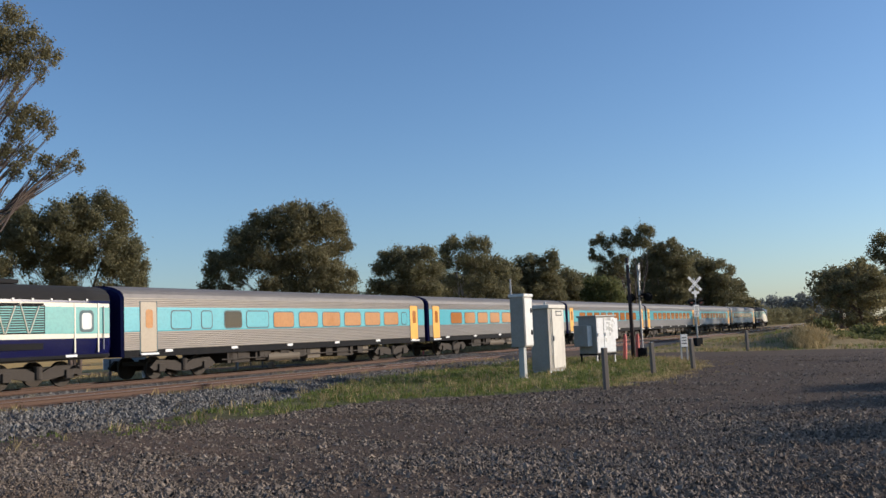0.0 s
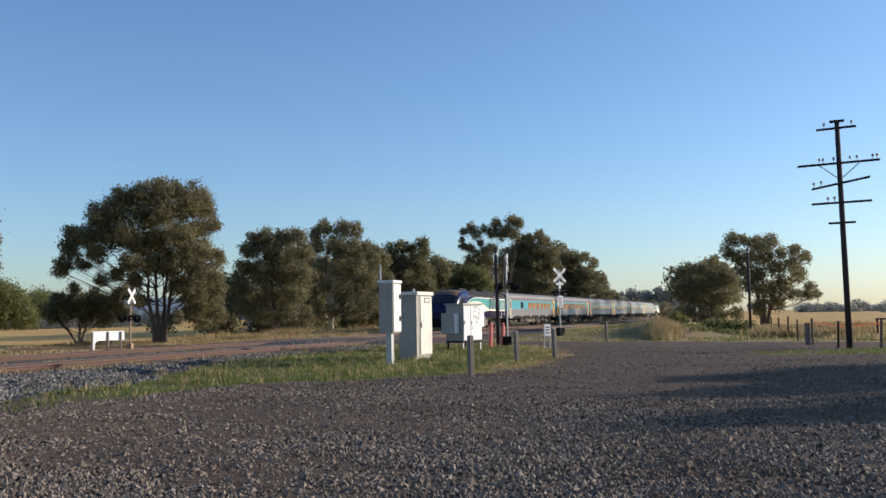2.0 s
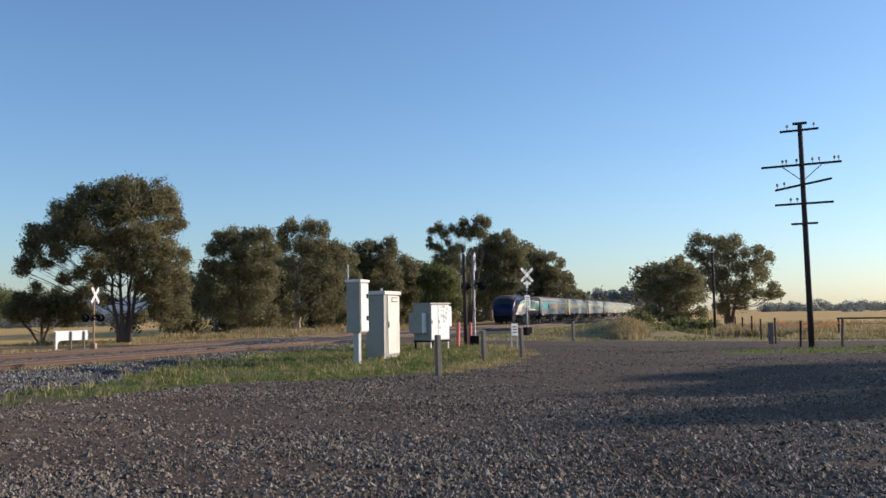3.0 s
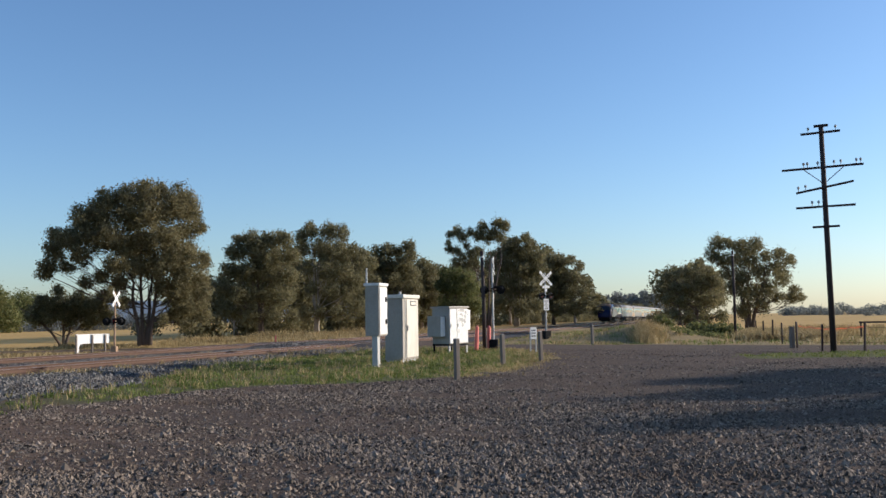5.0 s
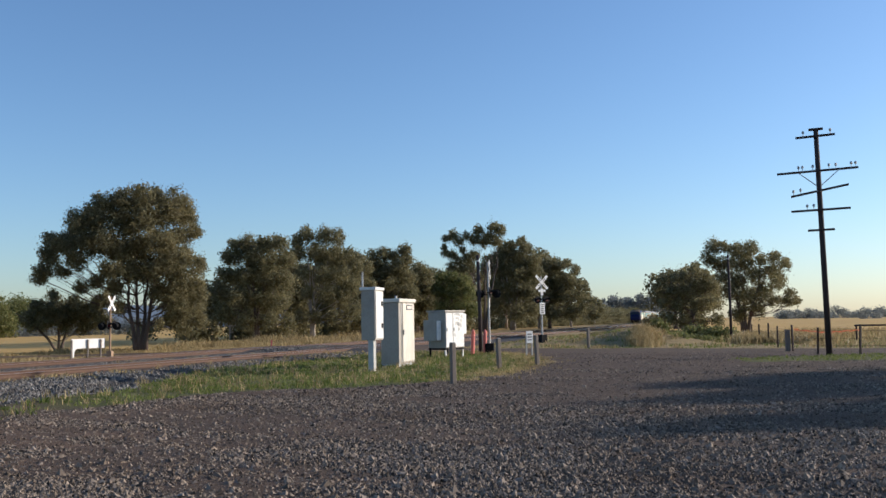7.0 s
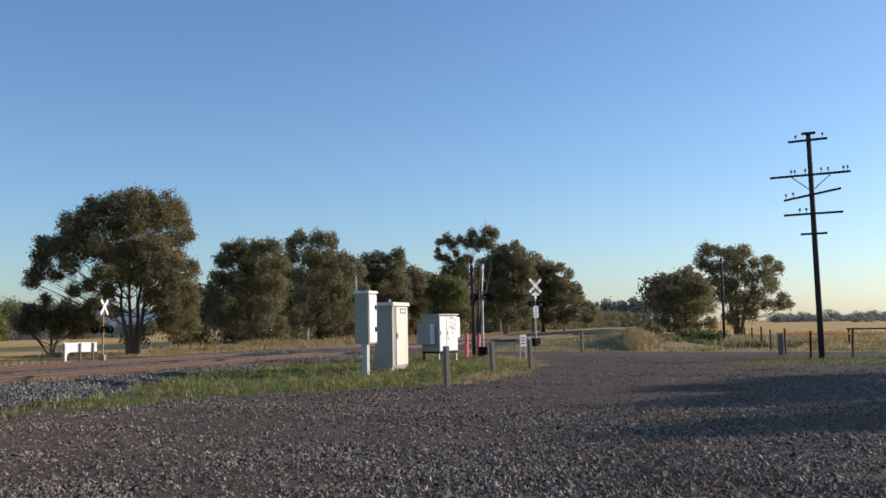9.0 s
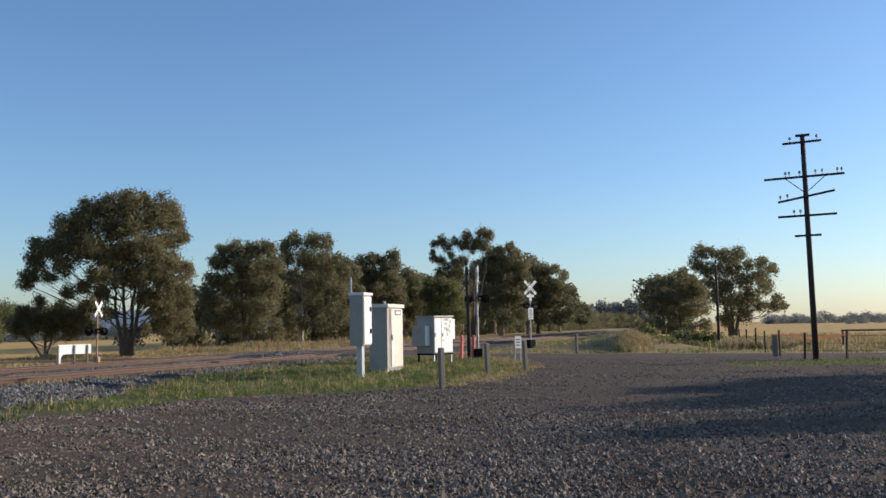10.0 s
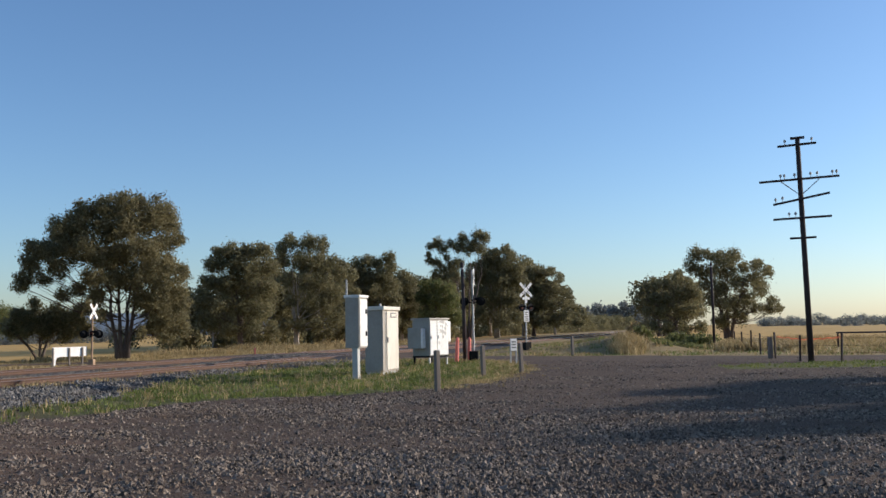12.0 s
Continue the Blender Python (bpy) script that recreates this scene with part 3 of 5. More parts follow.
def carriage(kind):
    car = thing("railway_carriage", Matrix(), "stainless steel passenger carriage, light blue band, " + ("some blank panels" if kind == "buffet" else "amber windows"), "train carriage", "train")
    h = 11.85
    body = bmesh.new()
    for sgn in (-1, 1):
        strip(body, ribs(1.44, 1.2, 1.92, 9, sgn), -h, h)
        strip(body, ribs(1.44, 2.88, 3.26, 5, sgn), -h, h)
    part("body", body, STEEL, car)
    roof = bmesh.new()
    arc = [(-1.44, 3.26), (-1.38, 3.4), (-1.22, 3.53), (-0.9, 3.66), (-0.45, 3.75), (0, 3.78)]
    strip(roof, arc + [(-y, z) for y, z in arc[-2::-1]], -h, h)
    part("roof", roof, ROOF, car, "weathered grey roof")
    for sgn in (-1, 1):
        bm = bmesh.new()
        strip(bm, [(sgn * 1.445, 1.92), (sgn * 1.452, 1.95), (sgn * 1.452, 2.85), (sgn * 1.445, 2.88)], -h, h)
        part("window_band", bm, CYAN, car, "light blue painted band")
        part("skirt", boxed(-h, h, *sorted((sgn * 1.30, sgn * 1.445)), 0.92, 1.2), BLACK, car, "black skirt")
        for x in np.arange(-9.5, 11, 4.0):
            part("marker_plate", boxed(x - 0.2, x + 0.2, *sorted((sgn * 1.44, sgn * 1.46)), 1.08, 1.19), WHITE, car)
    part("floor", boxed(-h, h, -1.3, 1.3, 1.0, 1.15), UNDER, car)
    for e in (-1, 1):
        prof = [(-1.44, 0.95), (-1.44, 3.26)] + arc[1:] + [(-y, z) for y, z in arc[-2:0:-1]] + [(1.44, 3.26), (1.44, 0.95)]
        bm = bmesh.new()
        a = [bm.verts.new((e * h, y, z)) for y, z in prof]
        b = [bm.verts.new((e * (h + 0.1), y * 0.94, 0.95 + (z - 0.95) * 0.97)) for y, z in prof]
        for i in range(len(prof)):
            bm.faces.new((a[i], a[(i + 1) % len(prof)], b[(i + 1) % len(prof)], b[i]))
        bm.faces.new(b)
        bmesh.ops.recalc_face_normals(bm, faces=bm.faces[:])
        part("end_wall", bm, NAVY, car, "dark blue end wall")
        part("gangway", boxed(*sorted((e * (h + 0.06), e * (h + 0.29))), -0.75, 0.75, 1.0, 3.3, bevel=0.05), BLACK, car)
    off = -12.15
    for sgn in (-1, 1):
        if kind == "buffet":
            door(car, 1.13 + off, 1.97 + off, sgn, 1.452, DOOR_CREAM, "cream door")
            for a, b, k in ((2.81, 3.93, "blank_window"), (4.59, 5.2, "blank_window"), (6.04, 7.14, "dark_window"), (7.51, 9.05, "blank_window")):
                side_pane(car, k, a + off, b + off, 2.02, 2.72, sgn, 1.452)
            xs = np.arange(9.46, 20, 1.98)
        else:
            door(car, 0.75 + off, 1.6 + off, sgn, 1.452, YELLOW, "amber door")
            xs = np.arange(3.2, 21, 1.98)
        for x in xs[:9]:
            side_pane(car, "passenger_window", x + off, x + 1.52 + off, 2.0, 2.68, sgn, 1.452)
        side_pane(car, "blank_window", 21.3 + off, 21.85 + off, 2.02, 2.66, sgn, 1.452)
        door(car, 22.29 + off, 23.15 + off, sgn, 1.452, YELLOW, "amber door")
    bogie(car, -8.4)
    bogie(car, 8.4)
    under_gear(car, 0, 0, [(-5.4, -4.2, 0.45, 0.98, UNDER), (-3.8, -3.0, 0.5, 0.98, UNDER), (-2.4, -0.4, 0.4, 0.98, UNDER), (0.2, 1.3, 0.42, 0.98, UNDER_BOX), (1.8, 2.4, 0.5, 0.98, UNDER), (2.8, 4.3, 0.42, 0.98, UNDER), (4.9, 5.8, 0.5, 0.98, UNDER_BOX)], 1.22)
    rg = np.random.default_rng(17)
    for k in range(14):
        x, w, z = rg.uniform(-5.8, 5.8), rg.uniform(0.08, 0.3), rg.uniform(0.4, 0.7)
        for sgn in (-1, 1):
            part("bracket", boxed(x - w, x + w, *sorted((sgn * 1.2, sgn * 1.32)), z, 0.94), UNDER, car)
    for sgn in (-1, 1):
        part("air_pipe", rod((-6.2, sgn * 1.3, 0.62), (6.2, sgn * 1.3, 0.66), 0.03, seg=6), UNDER, car)
        part("air_tank", rod((-3.0, sgn * 1.18, 0.62), (-0.6, sgn * 1.18, 0.62), 0.19, seg=12), UNDER_BOX, car)
    return car


NOSE = [(-16.73, 0.7, 1.05, 1.5), (-16.7, 1.0, 0.95, 1.85), (-16.58, 1.2, 0.9, 2.28), (-16.37, 1.32, 0.92, 2.62), (-16.07, 1.39, 1.0, 3.0), (-15.75, 1.425, 1.05, 3.3), (-15.38, 1.445, 1.08, 3.56), (-14.97, 1.45, 1.1, 3.70), (-14.42, 1.45, 1.1, 3.76), (-12.76, 1.45, 1.1, 3.78), (-0.4, 1.45, 1.1, 3.72)]
ARC = 10


def nose_ring(hw, zb, zt, grow=0.0):
    zs = zb + (zt - zb) * 0.72 if zt < 3 else zt - 0.62
    pts = [(-hw * 0.95, zb), (-hw, zb + 0.22 * (zs - zb)), (-hw, zs)]
    for k in range(1, ARC):
        a = math.pi * k / ARC
        pts.append((-hw * math.copysign(abs(math.cos(a)) ** 0.8, math.cos(a)), zs + (zt - zs) * math.sin(a) ** 0.8))
    pts += [(hw, zs), (hw, zb + 0.22 * (zs - zb)), (hw * 0.95, zb)]
    return [(y * (1 + grow), z + grow) for y, z in pts]


def skin(bm, x0, x1, k0, k1, grow, steps=4):
    """A patch of the nose skin between two stations and two points of the ring."""
    xs = [n[0] for n in NOSE]
    rows = []
    for x in np.linspace(x0, x1, steps):
        hw, zb, zt = (np.interp(x, xs, [n[i] for n in NOSE]) for i in (1, 2, 3))
        rows.append([bm.verts.new((x - grow * 0.8, y, z)) for y, z in nose_ring(hw, zb, zt, grow)[k0:k1 + 1]])
    for a, b in zip(rows[:-1], rows[1:]):
        for i in range(len(a) - 1):
            bm.faces.new((a[i], a[i + 1], b[i + 1], b[i]))
    return bm


def curve_panel(top, bottom, x0, x1, y, sgn, thick=0.006, n=48):
    bm = bmesh.new()
    xs = np.linspace(x0, x1, n)
    zt, zb = np.interp(xs, *zip(*top)), np.interp(xs, *zip(*bottom))
    zt = np.maximum(zt, zb + 0.002)
    rows = []
    for yy, zz in ((y - 0.03, zb), (y, zb), (y, zt), (y - 0.03, zt)):
        rows.append([bm.verts.new((x, sgn * yy, z)) for x, z in zip(xs, zz)])
    for a, b in zip(rows[:-1], rows[1:]):
        for i in range(n - 1):
            q = (a[i], a[i + 1], b[i + 1], b[i])
            bm.faces.new(q if sgn < 0 else q[::-1])
    return bm


def smooth_curve(pts, n=60):
    xs = np.array([p[0] for p in pts])
    zs = np.array([p[1] for p in pts])
    x = np.linspace(xs[0], xs[-1], n)
    z = np.interp(x, xs, zs)
    pad = np.r_[[z[0]] * 2, z, [z[-1]] * 2]
    z = np.convolve(pad, [0.1, 0.2, 0.4, 0.2, 0.1], "valid")
    return list(zip(x, z))


WHITE_TOP = smooth_curve([(-15.66, 1.2), (-14.48, 1.94), (-13.85, 2.40), (-13.01, 2.72), (-12.07, 2.95), (-11.25, 3.05), (-9.68, 3.07), (-6.35, 3.05), (-0.45, 3.0)])
TEAL_LOW = smooth_curve([(-13.91, 2.3), (-12.7, 2.6), (-11.09, 2.70), (-10.06, 2.70), (-8.9, 2.57), (-7.67, 2.25), (-6.38, 1.95), (-0.45, 1.88)])
WHITE_LOW = smooth_curve([(-15.66, 1.19), (-10.46, 1.19), (-9.32, 1.5), (-8.11, 1.69), (-6.39, 1.76), (-0.45, 1.72)])


def power_car():
    """The nose points to -x; x runs from the coupling at 0."""
    car = thing("power_car", Matrix(), "streamlined navy blue power car with cream and teal swoosh", "locomotive", "train")
    bm = bmesh.new()
    rings = []
    stations = []
    xs = [n[0] for n in NOSE]
    for x in sorted(set(xs) | set(np.arange(-12, -0.4, 1.5))):
        hw, zb, zt = (np.interp(x, xs, [n[i] for n in NOSE]) for i in (1, 2, 3))
        stations.append(x)
        rings.append([bm.verts.new((x, y, z)) for y, z in nose_ring(hw, zb, zt)])
    for x, a, b in zip(stations, rings[:-1], rings[1:]):
        for i in range(len(a) - 1):
            f = bm.faces.new((a[i], a[i + 1], b[i + 1], b[i]))
            top = 3 <= i <= ARC
            if x >= -14.32 and 2 <= i <= ARC + 1:
                f.material_index = 1
            elif -15.89 < x < -14.51 and 4 <= i <= ARC - 1:
                f.material_index = 2
            elif x < -15.15 and i in (0, len(a) - 2):
                f.material_index = 3
    bm.faces.new(rings[0][::-1])
    bm.faces.new(rings[-1])
    bmesh.ops.recalc_face_normals(bm, faces=bm.faces[:])
    part("body", bm, (NAVY, SOOT, NOSE_TAN, BLACK), car, smooth=True)
    ws = part("windscreen", skin(bmesh.new(), -16.42, -15.84, 3, ARC + 1, 0.012, 6), DARK_GLASS, car, smooth=True)
    for sgn in (-1, 1):
        z0 = 2.28
        bm = bmesh.new()
        plate(bm, [(-15.47, z0), (-14.74, z0), (-14.88, 2.88), (-15.11, 2.88)], sgn * 1.435, sgn * 0.03)
        part("cab_window", bm, DARK_GLASS, car)
        leaf = part("cab_door", plate(bmesh.new(), rounded(-14.55, -14.0, 1.3, 2.95, 0.06), sgn * 1.44, sgn * 0.016), NAVY, car)
        part("handrail", rod((-14.62, sgn * 1.5, 1.3), (-14.62, sgn * 1.5, 2.9), 0.018, seg=6), GALV, leaf)
        part("cream_panel", curve_panel(WHITE_TOP, WHITE_LOW, -15.61, -0.45, 1.464, sgn), CREAM, car, "cream painted swoosh")
        teal_top = [(x, z - (0.05 + 0.09 * min(1, max(0, (x + 14.2) / 10)))) for x, z in WHITE_TOP]
        part("teal_panel", curve_panel(teal_top, TEAL_LOW, -13.77, -0.45, 1.476, sgn), TEAL, car, "teal painted swoosh")
        grille = part("grille", boxed(-6.3, -3.35, *sorted((sgn * 1.40, sgn * 1.486)), 1.93, 2.92), BLACK, car, "louvred air grille with pale zigzag braces")
        for k in range(11):
            z = 1.98 + 0.085 * k
            part("louvre", boxed(-6.25, -3.4, *sorted((sgn * 1.47, sgn * 1.505)), z, z + 0.04), TEAL, grille)
        for x, dx in ((-5.85, 0.38), (-5.0, -0.3), (-4.95, 0.38), (-4.05, -0.3), (-4.0, 0.38)):
            part("grille_brace", tube(bmesh.new(), [(x, sgn * 1.515, 1.95), (x + dx, sgn * 1.515, 2.9)], [0.024, 0.024], 6), CREAM, grille)
        for x in (-5.75, -4.8, -3.85):
            part("grille_cap", boxed(x - 0.42, x + 0.42, *sorted((sgn * 1.47, sgn * 1.52)), 2.93, 2.99), BLACK, grille)
        for x in np.arange(-13.2, -0.8, 0.78):
            part("roof_clip", boxed(x - 0.04, x + 0.04, *sorted((sgn * 1.43, sgn * 1.475)), 3.1, 3.17), GALV, car)
        part("vent", boxed(-6.2, -3.4, *sorted((sgn * 1.44, sgn * 1.465)), 1.38, 1.6), BLACK, car)
        w = part("crew_window", plate(bmesh.new(), rounded(-1.85, -1.2, 1.95, 2.75, 0.15), sgn * 1.47, sgn * 0.014), SEAL, car)
        part("pane", plate(bmesh.new(), rounded(-1.75, -1.3, 2.05, 2.65, 0.12), sgn * 1.475, sgn * 0.014), GALV, w, "pale frosted pane")
        for x in (-2.05, -0.98):
            part("door_jamb", boxed(x - 0.03, x + 0.03, *sorted((sgn * 1.46, sgn * 1.485)), 1.2, 3.02), CREAM, car)
        part("grab_rail", rod((-0.75, sgn * 1.5, 1.3), (-0.75, sgn * 1.5, 2.9), 0.02, seg=6), GALV, car)
        part("sill", boxed(-15.43, -0.45, *sorted((sgn * 1.3, sgn * 1.46)), 1.02, 1.14), BLACK, car)
        for x in (-12.21, -8.2, -2.2):
            part("marker_plate", boxed(x - 0.25, x + 0.25, *sorted((sgn * 1.46, sgn * 1.475)), 1.06, 1.15), WHITE, car)
        for x in (-14.78, -1.6):
            st = part("step", boxed(x - 0.3, x + 0.3, *sorted((sgn * 1.2, sgn * 1.42)), 0.4, 0.45), UNDER, car)
            part("step_tread", boxed(x - 0.3, x + 0.3, *sorted((sgn * 1.2, sgn * 1.42)), 0.72, 0.76), UNDER, st)
    bm = bmesh.new()
    plate_pts = [(-16.39, 0.28), (-16.62, 0.98), (-15.24, 1.12), (-15.24, 0.35)]
    a = [bm.verts.new((x, -1.15 if x < -15.6 else -1.35, z)) for x, z in plate_pts]
    b = [bm.verts.new((x, 1.15 if x < -15.6 else 1.35, z)) for x, z in plate_pts]
    bm.faces.new(a)
    bm.faces.new(b[::-1])
    for i in range(4):
        bm.faces.new((a[i], b[i], b[(i + 1) % 4], a[(i + 1) % 4]))
    bmesh.ops.recalc_face_normals(bm, faces=bm.faces[:])
    bmesh.ops.bevel(bm, geom=bm.edges[:], offset=0.12, segments=3, affect="EDGES")
    part("pilot", bm, BLACK, car, "black front skirt")
    part("floor", boxed(-15.52, -0.4, -1.3, 1.3, 0.95, 1.08), UNDER, car)
    part("gangway", boxed(-0.42, -0.02, -0.7, 0.7, 1.0, 3.2, bevel=0.04), BLACK, car)
    for x, w, hgt in ((-12.39, 2.2, 0.12), (-9.2, 1.8, 0.1), (-5.0, 2.4, 0.1)):
        part("roof_hatch", boxed(x - w / 2, x + w / 2, -0.7, 0.7, 3.72, 3.78 + hgt, bevel=0.05), SOOT, car)
    bogie(car, -12.94)
    bogie(car, -3.4)
    for a, b in ((-11.1, -9.98), (-9.85, -8.4), (-7.9, -6.6)):
        part("equipment_box", boxed(a, b, -1.33, 1.33, 0.3, 0.98, bevel=0.03), UNDER_BOX, car)
    return car


SPEED, JOINT = 35.4, 25.9
buffet, coach = carriage("buffet"), carriage("coach")
cars = [(buffet, 0.5 * PITCH, 0)]
for k in range(1, 6):
    cars.append((coach if k == 1 else copy_thing(coach, Matrix()), (k + 0.5) * PITCH, 0))
rear = power_car()
front = copy_thing(rear, Matrix())
cars += [(rear, 0.0, 0), (front, 6 * PITCH, 180)]


# ---- trees ----
def leaf_cloud(lobes, leaf, density, rg, droop=0.35):
    """Small leaf sprays in hanging clumps through egg-shaped lobes (x, y, z, r, squash), turned outwards."""
    P, O = [], []
    for x, y, z, r, sq in lobes:
        n = max(24, int(density * r * r * 15 / (leaf * leaf)))
        m = max(9, int(r * r * 20))
        c = rg.normal(size=(m, 3))
        c /= np.linalg.norm(c, axis=1)[:, None]
        c *= (rg.random(m) ** 0.4)[:, None] * r * 0.86
        w = rg.uniform(0.32, 0.56, m) * r ** 0.7
        k = rg.integers(0, m, n)
        q = rg.normal(size=(n, 3))
        q /= np.linalg.norm(q, axis=1)[:, None]
        q *= (rg.random(n) ** 0.5)[:, None] * w[k][:, None]
        q[:, 2] -= rg.random(n) ** 2 * w[k] * 0.5
        O.append(q / w[k][:, None] + 0.7 * c[k] / r)
        loose = rg.random(n) < 0.12
        q[loose] *= 1.7
        q += c[k]
        q[:, 2] *= sq
        P.append(q + (x, y, z))
    P, O = np.vstack(P), np.vstack(O)
    n = len(P)
    O += rg.normal(0, 0.55, (n, 3))
    O /= np.linalg.norm(O, axis=1)[:, None]
    a = rg.normal(size=(n, 3))
    a[:, 2] -= droop * 2
    a = np.cross(O, np.cross(a, O))
    a /= np.linalg.norm(a, axis=1)[:, None] + 1e-9
    b = np.cross(a, O)
    h = (leaf * rg.uniform(0.6, 1.3, n))[:, None]
    v = np.stack([P - a * h * 0.5, P + b * h * 0.32, P + a * h * 0.5, P - b * h * 0.32], 1)
    return v.reshape(-1, 3), np.arange(4 * n).reshape(n, 4)


def tree(x, y, lobes, trunk_r, label, leaves=LEAF, bark=BARK, leaf=0.2, density=1.0, stems=1, seed=1, facing=None, category="tree", name="gum_tree", depth=0.6, spread=0.45):
    """lobes: (across, up, radius) of the crown in metres; more of them fill its depth."""
    rg = np.random.default_rng(seed)
    z0 = ground_z(x, y) - 0.05
    az = math.degrees(math.atan2(x, y)) if facing is None else facing
    t = thing(name, pose(x, y, z0, 0, 0, -az), label, category)
    left, right = min(l[0] - l[2] for l in lobes), max(l[0] + l[2] for l in lobes)
    low, top = min(l[1] - l[2] for l in lobes), max(l[1] + l[2] for l in lobes)
    cx, hw, cz, hh = (left + right) / 2, (right - left) / 2, (low + top) / 2, (top - low) / 2
    full = []
    for a, up, r in lobes:
        deep = depth * hw * math.sqrt(max(0.08, 1 - 0.85 * ((a - cx) / hw) ** 2 - 0.6 * max(0, (up - cz) / hh) ** 2))
        for k in (-0.8, -0.27, 0.27, 0.8):
            r *= 1.045
            full.append((a + rg.normal(0, 0.12) * r, (k + rg.uniform(-0.3, 0.3)) * deep, up + rg.normal(0, 0.1) * r, r * rg.uniform(0.85, 1.1), rg.uniform(0.85, 1.1)))
    v, f = leaf_cloud(full, leaf, density, rg)
    mesh_part("crown", v.tolist(), f.tolist(), leaves, t)
    top = max(l[1] for l in lobes)
    bm = bmesh.new()
    lean = [(rg.normal(0, 0.2) + (k - (stems - 1) / 2) * spread, rg.normal(0, 0.25)) for k in range(stems)]
    forks = []
    for k, (lx, ly) in enumerate(lean):
        pts, rad = [], []
        hgt = top * rg.uniform(0.62, 0.8)
        for i in range(9):
            q = i / 8
            pts.append(((k - (stems - 1) / 2) * trunk_r * 0.6 + lx * (q + q * q) + rg.normal(0, 0.1) * q, ly * q * 2 + rg.normal(0, 0.1) * q, q * hgt))
            rad.append(trunk_r / (stems ** 0.5) * (1.35 if i == 0 else 1) * (1 - 0.78 * q))
        tube(bm, pts, rad, 8)
        forks.append((pts, rad))
    for lx, ly, lz, r, sq in full[::3]:
        pts, rad = min((forks[k] for k in rg.permutation(len(forks))[:2]), key=lambda fk: abs(fk[0][6][0] - lx))
        i = int(np.clip(round(8 * (lz - 0.9 * r) / max(p[2] for p in pts) * 0.62), 2, 7))
        p0, p2 = Vector(pts[i]), Vector((lx, ly, lz))
        mid = p0.lerp(p2, 0.5) + Vector((rg.normal(0, 0.2), rg.normal(0, 0.2), -0.08 * (p2 - p0).length))
        r0 = rad[i] * 0.36
        tube(bm, [p0, mid, p2], [r0, r0 * 0.6, r0 * 0.15], 5, False)
        for k in range(2):
            e = p2 + Vector(rg.normal(0, 0.6, 3)) * r
            tube(bm, [mid, mid.lerp(e, 0.55) + Vector((0, 0, 0.1)), e], [r0 * 0.4, r0 * 0.25, r0 * 0.07], 4, False)
    part("trunk", bm, bark, t, smooth=True)
    return t


X, Y = polar(-8.09, 67.5)
UPPER = [(-0.2, 10.6, 0.93), (0.9, 10.6, 0.78), (-1.3, 10.2, 0.93), (-2.5, 9.9, 0.84), (2.4, 10.2, 0.94), (3.1, 9.4, 0.71), (1.6, 9.5, 1.02), (0.2, 9.1, 1.01), (-1.1, 8.7, 1), (-2.9, 9.1, 0.92), (-4, 8.9, 0.91), (-3.6, 7.7, 0.99), (-2.3, 7.5, 1.07), (-4.8, 7.5, 0.75), (-5.7, 7.5, 0.75), (-5.8, 6.6, 0.6), (3.6, 8.4, 0.55), (2.6, 8.2, 0.78), (1.3, 7.6, 1.09), (-0.1, 7.2, 1), (-1.2, 6.8, 0.92), (-4.2, 6.4, 0.68), (3, 6.5, 0.86), (3.9, 6, 0.55)]
LOWER = [(1.9, 6, 1.09), (0.6, 5.6, 0.93), (-0.5, 5.6, 0.85), (-1.9, 5.6, 0.76), (3, 5, 1.02), (2.3, 4.1, 1.01), (3.7, 4.5, 0.63), (3.2, 2.9, 0.94), (2.1, 2.5, 0.85), (4, 2.1, 0.55), (2.7, 1.7, 0.7), (1.2, 4.1, 0.7), (-1.6, 4.5, 0.61), (-2.8, 4.9, 0.53), (-6.1, 5.6, 0.52), (-6.4, 5.1, 0.45), (-5.1, 5.6, 0.45), (3.5, 3.7, 0.7), (-1.4, 3.1, 0.46), (1.2, 2, 0.46), (-2.4, 3.7, 0.53), (-3.9, 4.5, 0.45)]
tree(X, Y, UPPER + LOWER, 0.33, "broad olive-green gum tree with several trunks", stems=4, seed=3, leaf=0.15, density=1.35)
X, Y = polar(-12.48, 72)
tree(X, Y, [(-1.5, 3.1, 0.71), (-0.4, 3.1, 0.79), (0.9, 3.1, 0.88), (2, 2.9, 0.81), (-0.9, 2.2, 0.63), (0.3, 2.1, 0.72), (1.6, 2, 0.64), (2.9, 2.3, 0.65), (-2, 2.5, 0.55), (-0.4, 4.1, 0.48), (-1.8, 2, 0.47), (2.5, 3.3, 0.57)],
     0.2, "low spreading dark gum with bare lower stems", leaves=LEAF_DARK, leaf=0.16, seed=4, density=1.2, stems=3, spread=1.0)
X, Y = polar(-20.71, 61.8)
